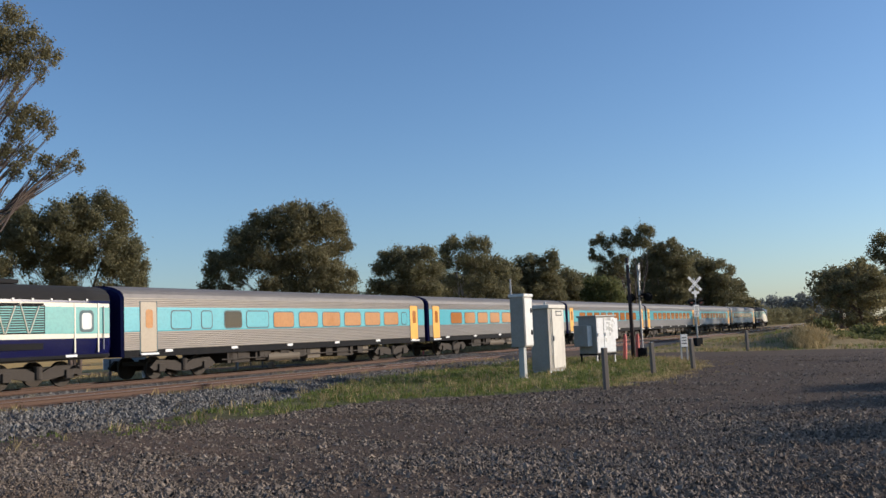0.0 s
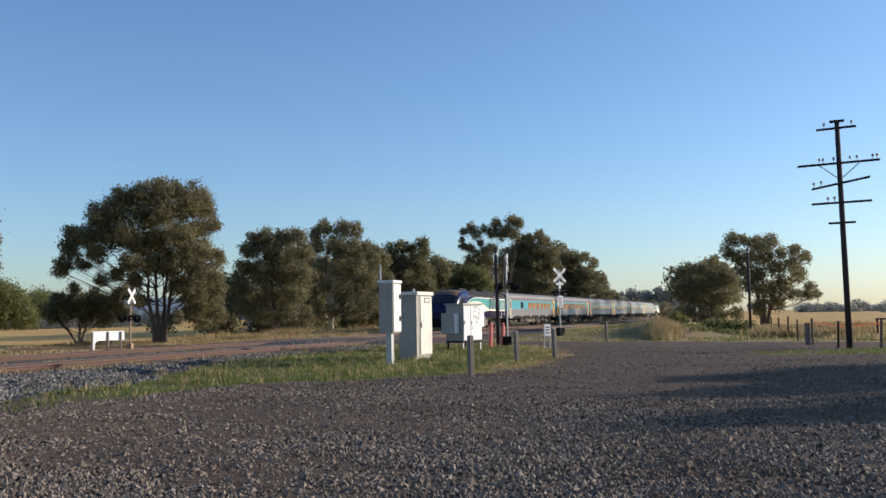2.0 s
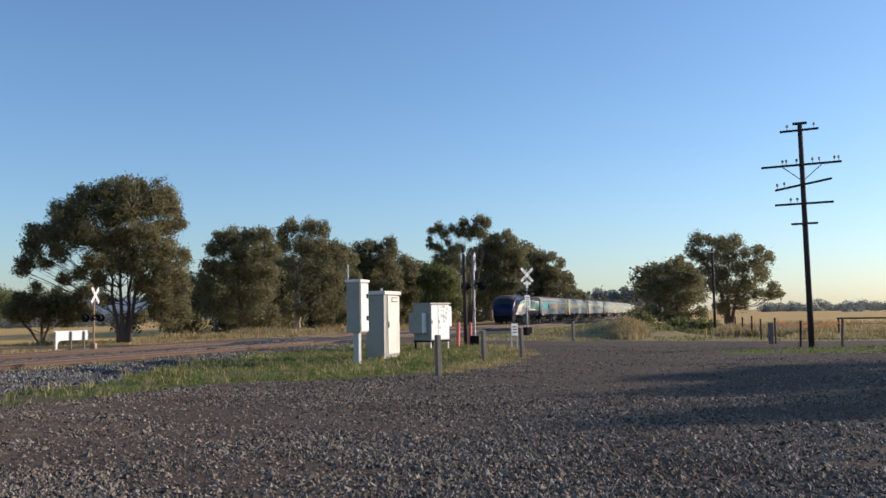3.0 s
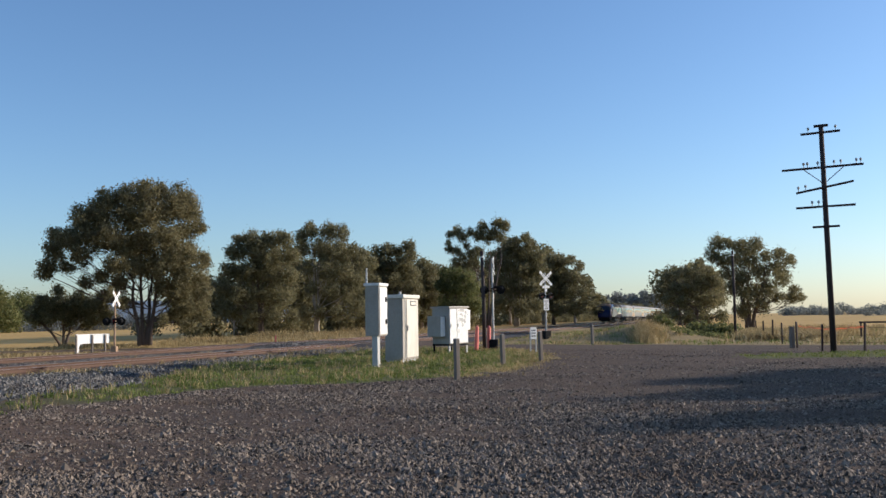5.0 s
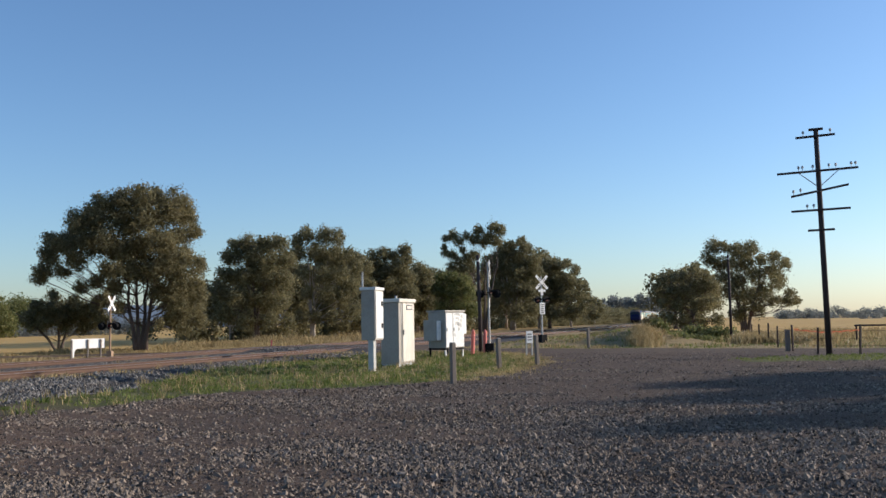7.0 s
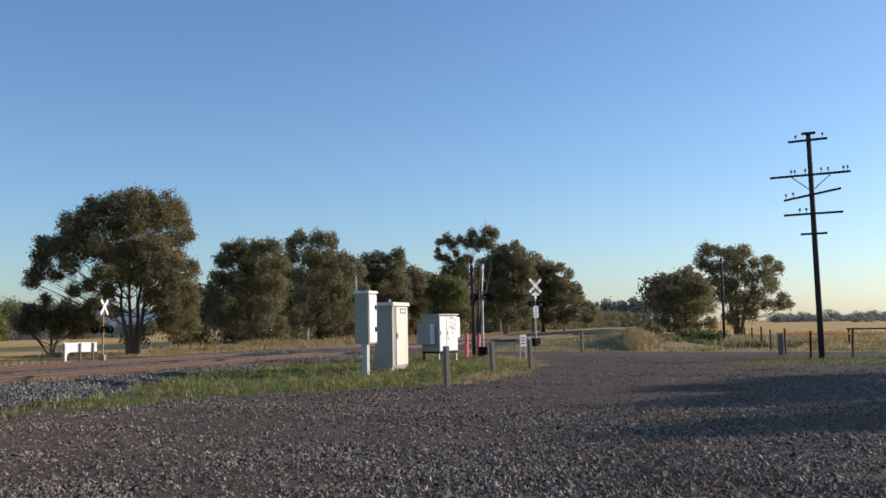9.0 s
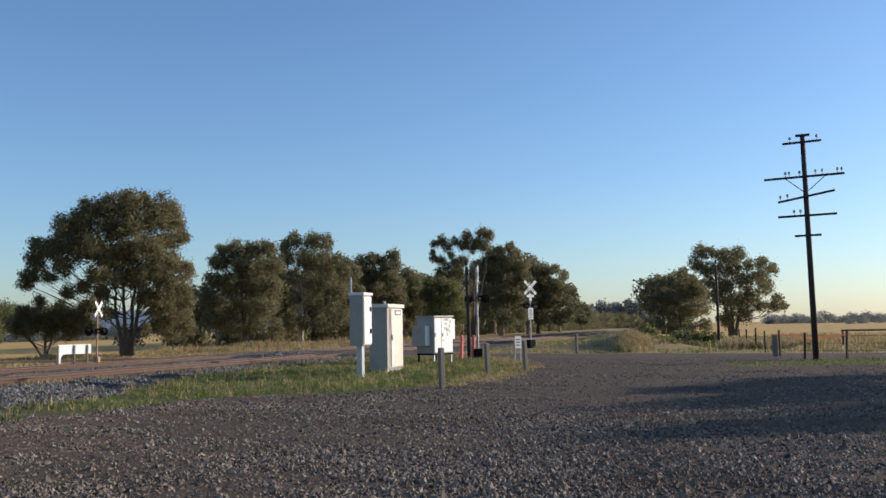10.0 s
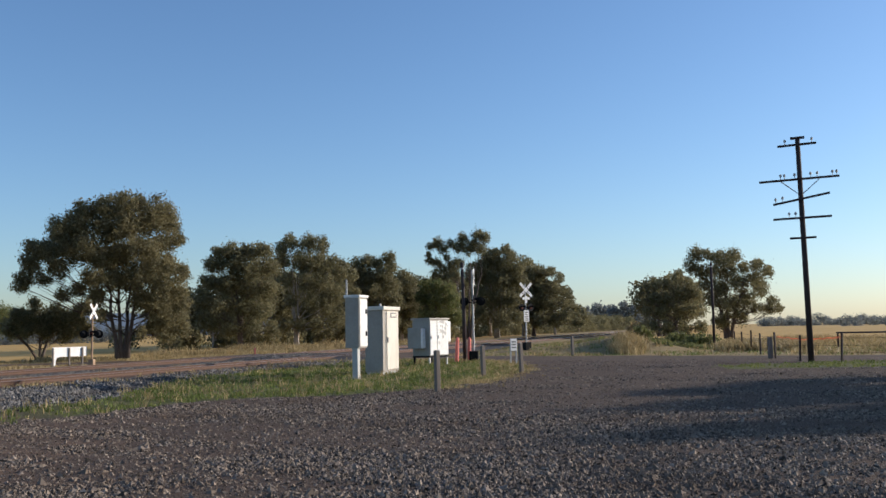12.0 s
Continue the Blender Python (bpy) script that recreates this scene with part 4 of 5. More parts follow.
tree(X, Y, [(-3.1, 10.4, 0.75), (-2.3, 9.6, 0.83), (-3.7, 9.3, 0.68), (-1, 9.9, 0.83), (0.3, 10.5, 0.84), (1.6, 10.7, 0.78), (2.4, 10, 0.78), (2.9, 9.1, 0.71), (0.9, 9.4, 0.98), (-0.7, 8.8, 0.97), (-2.3, 8.5, 0.89), (-3.5, 8.1, 0.89), (3.5, 8.1, 0.5), (2.2, 8.1, 0.85), (0.6, 7.8, 0.77), (-1, 7.4, 0.83), (-2.6, 7.3, 0.82), (3.1, 7, 0.57), (4.1, 6.7, 0.36), (1.9, 6.8, 0.63), (3.7, 6, 0.5), (-4, 6.8, 0.81), (-1.3, 6.4, 0.55), (-5.1, 8.5, 0.88), (-5.4, 6.8, 0.87), (-4.8, 5.4, 0.74), (1.6, 5.3, 0.49), (-2.3, 5.4, 0.48), (2.6, 6.9, 1.1), (3.4, 5.8, 0.8), (3.5, 7.3, 0.8), (2.2, 5, 0.8), (3, 3.5, 0.6), (1.1, 3.9, 0.5), (-0.7, 5.8, 1), (-2.6, 4.3, 1), (3.7, 5, 0.6), (0.4, 7.6, 1.1)],
     0.28, "tall dark gum tree with forked limbs beside the line", leaves=LEAF_DARK, stems=3, seed=5, leaf=0.15, density=1.3)
X, Y = polar(-27.13, 47)
tree(X, Y, [(2.6, 17.4, 0.58), (3.3, 16.5, 0.59), (2.3, 16.1, 0.69), (4, 15.8, 0.48), (4.5, 15.5, 0.27), (3.2, 15.3, 0.53), (2.5, 14.8, 0.58), (3.8, 14.8, 0.32), (2.8, 14, 0.26), (2.5, 12.9, 0.37), (3.3, 12.6, 0.58), (4, 12.5, 0.37), (2.7, 11.8, 0.47), (4.3, 11.9, 0.21), (2.3, 10.9, 0.42), (3.2, 10.8, 0.37), (4, 10.5, 0.37), (4.8, 10.4, 0.37), (5.3, 10.9, 0.22), (5.5, 10.3, 0.22), (4.4, 9.9, 0.21), (3.5, 9.8, 0.26), (2.7, 10, 0.37), (1.2, 16.2, 1.3), (0.5, 12.7, 1.41), (0.7, 9.4, 1.02), (-0.7, 15, 1.53)],
     0.45, "high gum tree with drooping grey-green branches", seed=8, leaf=0.13, density=0.8, depth=0.35)
for az, dist, hgt, wid, sd_ in ((-24.5, 184, 14.5, 6.8, 11), (-20.0, 210, 12.0, 8.0, 12), (-17.0, 224, 11.0, 8.0, 13), (-14.5, 280, 10.0, 8.0, 14), (-11.8, 300, 9.0, 8.0, 15)):
    X, Y = polar(az, dist)
    tree(X, Y, [(-wid * 0.5, hgt * 0.5, wid * 0.5), (wid * 0.4, hgt * 0.55, wid * 0.5), (0, hgt * 0.75, wid * 0.45), (-wid * 0.8, hgt * 0.3, wid * 0.4), (wid * 0.8, hgt * 0.3, wid * 0.4), (0, hgt * 0.3, wid * 0.5)],
         0.25, "dense dark green tree at the far edge of the paddock", leaves=LEAF_GREEN, leaf=0.5, seed=sd_, density=1.1, name="paddock_tree")

# the belt of tall gums behind the line
X, Y = polar(-1.47, 94)
tree(X, Y, [(-1.1, 9.7, 1), (0.5, 9.7, 1), (2.2, 9.7, 1.01), (-2.4, 8.6, 0.99), (-0.3, 8.3, 1.22), (1.6, 8, 1.23), (3, 8.3, 0.89), (-3, 6.9, 0.88), (-1.3, 6.6, 1.22), (0.8, 6.3, 1.33), (2.7, 6.3, 1), (-3.5, 5, 0.88), (-1.9, 4.4, 1.1), (0.3, 4.4, 1.22), (2.2, 4.1, 1.11), (-2.9, 2.8, 0.99), (-1.1, 2.2, 0.99), (1.1, 2.2, 1), (3, 2.1, 0.78), (-2.2, 9.7, 0.55)],
     0.3, "bushy olive gum tree in the belt beside the railway", leaves=LEAF_DARK, seed=21, leaf=0.2, density=1.2, stems=2)
X, Y = polar(1.85, 104)
tree(X, Y, [(-0.5, 11.6, 0.99), (1.3, 11.5, 1), (2.7, 11.3, 0.87), (-1.6, 11, 0.74), (-1.5, 9.6, 0.99), (0.4, 9.5, 1.24), (2.3, 9.4, 1.25), (3.8, 9.4, 0.87), (-0.9, 7.4, 0.87), (1.3, 7.1, 1.24), (3.1, 7.1, 1.12), (1.6, 4.9, 1.12), (3.4, 4.6, 0.99), (-0.6, 5.3, 0.74), (4.7, 8.2, 0.87), (4.7, 5.8, 1), (2.2, 2.7, 0.99), (4.3, 3, 1.12), (-1.5, 2.5, 0.86), (0.3, 2.5, 0.74)],
     0.3, "tall gum tree with pale forked trunk in the belt", leaves=LEAF_DARK, seed=22, leaf=0.22, density=1.05, bark=PALE_BARK, stems=2)
X, Y = polar(4.72, 120)
tree(X, Y, [(-0.3, 10, 1.01), (0.7, 8.9, 1.01), (-0.6, 7.2, 1.15), (0.9, 6.4, 1.15), (-0.3, 4.3, 1.29), (1.5, 3.9, 1.15), (0.4, 1.8, 1.15)],
     0.25, "slim dark gum tree in the belt beside the railway", leaves=LEAF_DARK, seed=23, leaf=0.25, density=1.2)
X, Y = polar(6.26, 128)
tree(X, Y, [(-1.8, 10.6, 1.08), (-0.2, 11.2, 1.08), (1.1, 10.8, 0.93), (2.7, 11.5, 0.93), (3, 10.2, 0.93), (1.7, 9.2, 1.39), (-0.7, 9, 1.39), (-2.6, 8.9, 0.92), (2.8, 8, 1.23), (0.5, 7.1, 1.54), (-1.8, 6.7, 1.23), (3.1, 5.9, 1.39), (0.8, 4.4, 1.38), (-1.1, 3.7, 1.23), (2.7, 3.2, 1.23)],
     0.3, "dark gum tree with lumpy crown in the belt", leaves=LEAF_DARK, seed=24, leaf=0.27, density=1.15, stems=2)
X, Y = polar(8.48, 140)
tree(X, Y, [(-0.5, 9.9, 1.01), (0.8, 9, 1.01), (-1.1, 8.2, 1.35), (1, 7.1, 1.35), (-0.7, 5.4, 1.52), (1.3, 4.5, 1.18), (-0.4, 2.5, 1.35)],
     0.25, "dark gum tree in the belt beside the railway", leaves=LEAF_DARK, seed=25, leaf=0.29, density=1.15)
X, Y = polar(10.37, 135)
tree(X, Y, [(-1.5, 8.1, 0.98), (0.2, 8, 0.98), (1.8, 7.6, 0.98), (-2.3, 6.4, 1.14), (-0.3, 6, 1.3), (2.2, 6, 1.3), (-1.5, 3.6, 1.3), (0.9, 3.5, 1.3), (2.9, 3.5, 1.14), (-0.4, 1.5, 1.14)],
     0.25, "low leafy green tree in the belt beside the railway", leaves=LEAF_GREEN, seed=31, leaf=0.28, density=1.2)
X, Y = polar(12.26, 150)
tree(X, Y, [(a, up, 1.2 * r) for a, up, r in ((-0.5, 16.2, 0.82), (-1.3, 15, 0.91), (1.7, 16.8, 0.82), (2.9, 16.3, 0.73), (1.1, 15.4, 0.73), (0.3, 14.5, 0.91), (-4.6, 15.7, 0.73), (-5.8, 15.1, 0.64), (-3.8, 14.8, 0.73), (-2.6, 15.5, 0.55), (-6.1, 12.9, 0.64), (-4.7, 12.4, 0.73), (-3.8, 11.4, 0.63), (-5.2, 10.8, 0.54), (-2.4, 11.9, 0.82), (-3.3, 13.3, 0.54), (-2, 10.5, 0.82), (2.1, 14.5, 0.91), (-6.2, 13.8, 0.45), (-1.4, 12.3, 0.73), (-3.4, 10.1, 0.54))],
     0.4, "tall open gum tree with tufted crown", leaves=LEAF_DARK, seed=26, leaf=0.24, density=0.9, stems=3, depth=0.3, spread=0.9)
X, Y = polar(13.98, 165)
tree(X, Y, [(-0.1, 15, 1), (1.7, 15.5, 1), (2.8, 14.3, 1.19), (-1.1, 14.1, 1.4), (0.8, 13, 1.59), (3.8, 12.4, 1.39), (-2.7, 12.6, 1.39), (-4.2, 11.1, 1.39), (-1.7, 10.8, 1.79), (1.2, 10.2, 1.99), (4.2, 10.1, 1.59), (-3.3, 7.8, 1.59), (-0.8, 6.8, 1.99), (2.6, 6.7, 1.78), (-2.9, 3.9, 1.39), (0.6, 3.3, 1.78), (3.6, 3.7, 1.39), (4.6, 7.7, 1.19)],
     0.4, "broad dark gum tree in the belt beside the railway", leaves=LEAF_DARK, seed=28, leaf=0.33, density=1.15, stems=3, bark=PALE_BARK)
X, Y = polar(16.21, 190)
tree(X, Y, [(0.4, 13.1, 1.37), (2.1, 12.8, 1.14), (3.8, 13, 1.14), (5.4, 11.8, 1.02), (-0.8, 11.4, 1.37), (2, 10.2, 1.82), (4.8, 9.6, 1.37), (6.5, 8.9, 1.02), (7.6, 8.1, 0.68), (-0.3, 7.4, 1.82), (3, 6.8, 1.82), (6.4, 6.1, 1.13), (0.7, 3.4, 1.59), (4.1, 3.3, 1.59), (6.9, 3.8, 1.36), (-1.6, 4, 1.37), (8.6, 5.5, 0.91), (8.8, 2.7, 1.02)],
     0.4, "dark gum tree sloping down at the end of the belt", leaves=LEAF_DARK, seed=29, leaf=0.38, density=1.15, stems=2)
for az, dist, hgt, sd_ in ((10.4, 152, 11.0, 81), (13.6, 200, 17.5, 82), (15.6, 192, 16.6, 83), (17.5, 222, 12.8, 84), (8.2, 150, 11.4, 85), (3.4, 128, 12.2, 86), (0.4, 118, 10.6, 87), (18.9, 300, 9.0, 88), (-2.9, 112, 8.4, 101), (1.4, 130, 10.4, 102), (5.7, 142, 11.0, 103), (9.2, 168, 11.6, 104), (6.5, 152, 11.0, 105), (11.3, 176, 13.0, 106), (-4.6, 104, 6.5, 107)):
    X, Y = polar(az, dist)
    k = hgt / 12
    tree(X, Y, [(0.2 * k, 10.4 * k, 1.6 * k), (-2.0 * k, 9.4 * k, 1.6 * k), (2.2 * k, 9.2 * k, 1.5 * k), (-2.6 * k, 6.8 * k, 1.7 * k), (0.2 * k, 7.2 * k, 2.0 * k), (2.9 * k, 6.6 * k, 1.7 * k), (-1.6 * k, 4.4 * k, 1.7 * k), (1.8 * k, 4.2 * k, 1.7 * k)],
         0.3, "gum tree with slender trunk in the belt", leaves=LEAF_DARK, leaf=0.003 * dist, seed=sd_, density=0.9, bark=PALE_BARK, stems=2)
# Trees past the bend: distance haze comes from their leaf colour.
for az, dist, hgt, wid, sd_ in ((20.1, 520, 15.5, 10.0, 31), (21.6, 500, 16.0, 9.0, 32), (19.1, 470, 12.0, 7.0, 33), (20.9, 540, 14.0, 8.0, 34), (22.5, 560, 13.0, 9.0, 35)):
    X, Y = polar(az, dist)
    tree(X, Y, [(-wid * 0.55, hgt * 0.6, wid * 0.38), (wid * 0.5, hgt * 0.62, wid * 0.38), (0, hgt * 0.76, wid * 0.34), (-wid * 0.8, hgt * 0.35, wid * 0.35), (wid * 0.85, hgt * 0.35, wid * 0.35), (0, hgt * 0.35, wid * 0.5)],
         0.4, "distant gum tree beyond the bend of the line", leaves=LEAF_HAZED, leaf=1.3, seed=sd_, density=1.0)

# trees beyond the road
X, Y = polar(27.57, 100)
tree(X, Y, [(a, up, 1.18 * r) for a, up, r in ((-2.8, 9, 0.64), (-1.8, 8.9, 0.58), (-3.3, 7.7, 0.7), (-2.2, 7.1, 0.7), (-0.5, 8.5, 0.7), (0.8, 8.6, 0.69), (0.3, 7.3, 0.81), (-1.1, 7.1, 0.7), (1.9, 7.5, 0.52), (3.1, 7.7, 0.57), (4, 6.9, 0.57), (2.8, 6.4, 0.8), (1.1, 5.8, 0.81), (3.2, 5.2, 0.8), (-0.6, 5.6, 0.81), (4.5, 4, 0.51), (4.9, 3.2, 0.4), (4, 3.2, 0.57), (1.8, 4.1, 0.92), (0.2, 3.6, 0.92), (2.9, 3.2, 0.57), (1.2, 2.4, 0.69), (-0.5, 1.9, 0.81), (-1.2, 4.2, 0.81), (-2, 5.7, 0.58))],
     0.36, "round-crowned gum tree with open limbs behind the paddock fence", leaves=LEAF_DARK, seed=41, leaf=0.2, density=0.9, stems=3, spread=0.7)
X, Y = polar(24.54, 92)
tree(X, Y, [(-2.6, 5.3, 0.49), (-1.6, 5.5, 0.49), (-0.6, 5.5, 0.54), (0.6, 6.2, 0.65), (1.4, 5.6, 0.54), (-3, 4.4, 0.49), (-1.9, 4.1, 0.65), (-0.9, 4.1, 0.76), (0.7, 4.6, 0.86), (2, 4.6, 0.75), (-2.5, 3.1, 0.49), (-1.2, 2.8, 0.75), (0.4, 3, 0.86), (1.9, 3, 0.86), (-0.7, 1.4, 0.75), (0.8, 1.4, 0.75), (2.4, 1.3, 0.64), (-1.8, 1.7, 0.49)],
     0.3, "dense bushy tree beside the road", leaves=LEAF_DARK, seed=42, leaf=0.2, density=1.1)
for az, dist, hgt, wid, sd_ in ((22.35, 100, 2.0, 1.1, 51), (22.95, 97, 2.3, 1.1, 52), (22.6, 86, 1.3, 1.0, 53), (24.9, 76, 0.7, 1.2, 54), (26.0, 74, 0.6, 1.2, 55)):
    X, Y = polar(az, dist)
    tree(X, Y, [(-wid * 0.5, hgt * 0.5, wid * 0.55), (wid * 0.5, hgt * 0.5, wid * 0.55), (0, hgt * 0.7, wid * 0.5)], 0.05, "low dry straw-coloured shrub", leaves=GRASS_DRY if dist > 90 else LEAF_GREEN, leaf=0.22, seed=sd_, density=1.1, category="shrub", name="shrub")

# the row behind them that shades the far end of the line
for s_, sd_ in ((120, 91), (129, 92), (139, 93), (150, 94), (162, 95), (175, 96), (190, 97), (206, 98)):
    q = 0.8 if s_ < 145 else 0.95
    X, Y = line_at(s_, MAIN)[:2]
    X, Y = X + 22 * math.sin(radians(SUN_AZ)), Y + 22 * math.cos(radians(SUN_AZ))
    tree(X, Y, [(q * a_, q * b_, q * r_) for a_, b_, r_ in ((0, 9.0, 1.9), (-2.4, 8.4, 1.8), (2.4, 8.6, 1.8), (-3.6, 6.8, 1.8), (0, 6.8, 2.2), (3.6, 6.8, 1.8), (-2.2, 5.0, 1.8), (2.2, 5.0, 1.8))], 0.32, "gum tree standing behind the roadside trees", leaves=LEAF_DARK, leaf=0.45, seed=sd_, density=0.7, facing=SUN_AZ)

# trees out of sight to the right that shade the yard
for X, Y, sd_ in ((36.9, 16.6, 61), (37.8, 20.4, 62), (39.2, 24.2, 63), (43.4, 18.6, 64), (45.4, 23.0, 65)):
    tree(X, Y, [(0, 8.4, 1.0), (-1.8, 7.2, 1.0), (1.7, 7.0, 1.0), (0.3, 5.9, 1.2), (-2.4, 5.0, 1.0), (2.2, 4.8, 1.1), (0, 3.8, 1.2), (-1.4, 2.8, 1.0), (1.6, 2.6, 1.0)], 0.3, "roadside gum tree with thick leafy crown", seed=sd_, leaf=0.28, density=1.5)


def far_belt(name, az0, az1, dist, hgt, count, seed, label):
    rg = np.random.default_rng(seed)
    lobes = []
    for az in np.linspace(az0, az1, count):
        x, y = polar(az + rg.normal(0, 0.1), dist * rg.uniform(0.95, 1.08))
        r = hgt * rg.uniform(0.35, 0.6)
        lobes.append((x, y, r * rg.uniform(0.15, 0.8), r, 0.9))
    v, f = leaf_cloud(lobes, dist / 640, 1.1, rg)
    # Leaves carry the distance haze in their base colour.
    tagged(mesh_part(name, v.tolist(), f.tolist(), LEAF_HAZED), label, "trees", kind="stuff")


def understorey():
    rg = np.random.default_rng(77)
    lobes = []
    for s in np.arange(82, 460, 1.9):
        d = 54 + rg.uniform(-3, 9)
        x, y = xy(s + rg.normal(0, 1.5), d)
        r = rg.uniform(1.6, 2.6)
        lobes.append((x, y, rg.uniform(0.8, 1.6), r, 0.9))
        if s > 88:
            lobes.append((x + rg.normal(0, 1), y + rg.normal(0, 1), rg.uniform(3.5, 5.5), r, 0.9))
    v, f = leaf_cloud(lobes, 0.42, 1.1, rg)
    tagged(mesh_part("understorey", v.tolist(), f.tolist(), LEAF_DARK), "dark scrub and saplings under the belt of gums", "shrubs", kind="stuff")


understorey()


def scrub():
    rg = np.random.default_rng(78)
    lobes = []
    for k in range(46):
        az, dist = rg.uniform(22.8, 28.0), rg.uniform(59, 66)
        x, y = polar(az, dist)
        r = rg.uniform(0.15, 0.4)
        lobes.append((x, y, ground_z(x, y) + r * 0.4, r, 0.7))
    v, f = leaf_cloud(lobes, 0.14, 0.9, rg)
    tagged(mesh_part("scrub", v.tolist(), f.tolist(), LEAF_GREEN), "low dark green scrub along the roadside", "shrubs", kind="stuff")


scrub()
far_belt("distant_trees", 29.5, 42, 620, 9, 80, 71, "line of trees beyond the yellow paddock, haze in their leaf colour")
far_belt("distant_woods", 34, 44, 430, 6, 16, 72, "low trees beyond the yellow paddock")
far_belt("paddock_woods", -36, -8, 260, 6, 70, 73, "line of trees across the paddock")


def ridge():
    bm = bmesh.new()
    prev = None
    for i, az in enumerate(np.linspace(-45, 10, 56)):
        x, y = polar(az, 3600)
        h = 95 + 28 * math.sin(i * 0.33) + 14 * math.sin(i * 0.9 + 1)
        a, b, c = bm.verts.new((x, y, -2)), bm.verts.new((x * 1.06, y * 1.06, h)), bm.verts.new((x * 1.3, y * 1.3, -2))
        if prev:
            bm.faces.new((prev[0], a, b, prev[1]))
            bm.faces.new((prev[1], b, c, prev[2]))
        prev = (a, b, c)
    # Blue-grey base colour stands for the haze over the distant woods.
    m = surface("hazed_wooded_hill", (0.16, 0.20, 0.24), 1.0, dirt=(0.12, 0.16, 0.18), big=0.004, fine=0.03, bump=0)
    tagged(part("backdrop_hill", bm, m, smooth=True), "low wooded hills on the skyline, tinted blue-grey for haze", "hill", kind="structure")


ridge()


# ---- crossing equipment ----
def at(az, dist, turn):
    x, y = polar(az, dist)
    return pose(x, y, ground_z(x, y), 0, 0, turn)


ALONG = 90 - HEAD  # local +x along the line; local -y faces the yard and the sun


def tall_cabinet():
    """Local x runs along the line; the lit door face looks to -y."""
    c = thing("signal_cabinet", pose(4.3, 34.8, ground_z(4.3, 34.8) - 0.03, 0, 0, ALONG), "tall off-white metal signal cabinet standing in grass", "cabinet")
    # Body paint holds the shaded tone; door and roof cap the sunlit one.
    part("body", boxed(0, 1.6, 0, 0.72, 0.12, 2.42, bevel=0.015), CABINET_SHADED, c)
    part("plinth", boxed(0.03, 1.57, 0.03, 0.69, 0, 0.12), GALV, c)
    part("roof_cap", boxed(-0.07, 1.67, -0.07, 0.79, 2.42, 2.56, bevel=0.02), DOOR_LIT, c)
    d = part("door", boxed(0.36, 1.55, -0.03, -0.002, 0.2, 2.38, bevel=0.008), DOOR_LIT, c, "cream door in the sunlit tone")
    part("handle", boxed(0.38, 0.42, -0.07, -0.03, 1.2, 1.4, bevel=0.008), GALV, d)
    part("hinge_strip", boxed(0.24, 0.29, -0.016, -0.002, 0.2, 2.38), GALV, c)
    p = part("name_plate", boxed(0.72, 1.32, -0.042, -0.032, 2.14, 2.33), GREY_BAR, d)
    part("plate_face", boxed(0.78, 1.26, -0.046, -0.043, 2.18, 2.29), DOOR_LIT, p)
    side = part("side_panel", boxed(-0.014, -0.002, 0.06, 0.66, 0.2, 2.36, bevel=0.004), CABINET_SHADED, c)
    part("vent", boxed(0.55, 0.62, 0.3, 0.37, 2.56, 2.68), GALV, c)


def post_box():
    c = thing("relay_box", at(5.5, 31.9, ALONG), "metal relay box with shade-toned grey body, raised on a pale post", "cabinet")
    # Shade is mixed into the body paint, sun into the cap and door.
    part("body", boxed(-0.1, 0.62, -0.1, 0.40, 1.05, 2.74, bevel=0.015), CABINET_SHADED, c)
    part("roof_cap", boxed(-0.14, 0.66, -0.15, 0.44, 2.74, 2.84, bevel=0.02), CAP_LIT, c)
    d = part("door", boxed(-0.06, 0.58, -0.13, -0.102, 1.1, 2.7, bevel=0.008), CAP_LIT, c, "lit off-white door")
    for z in (1.45, 2.2):
        part("latch", boxed(0.4, 0.5, -0.16, -0.13, z, z + 0.16, bevel=0.008), BLACK, d)
    part("post", boxed(0.0, 0.22, 0.0, 0.2, -0.02, 1.06, bevel=0.012), GALV, c, "galvanised steel post")
    part("conduit", rod((0.3, 0.2, -0.02), (0.3, 0.2, 1.06), 0.035), DARK_WOOD, c)
    part("aerial", rod((-0.05, 0.36, 2.8), (-0.05, 0.36, 3.36), 0.035, 0.03), GALV, c)


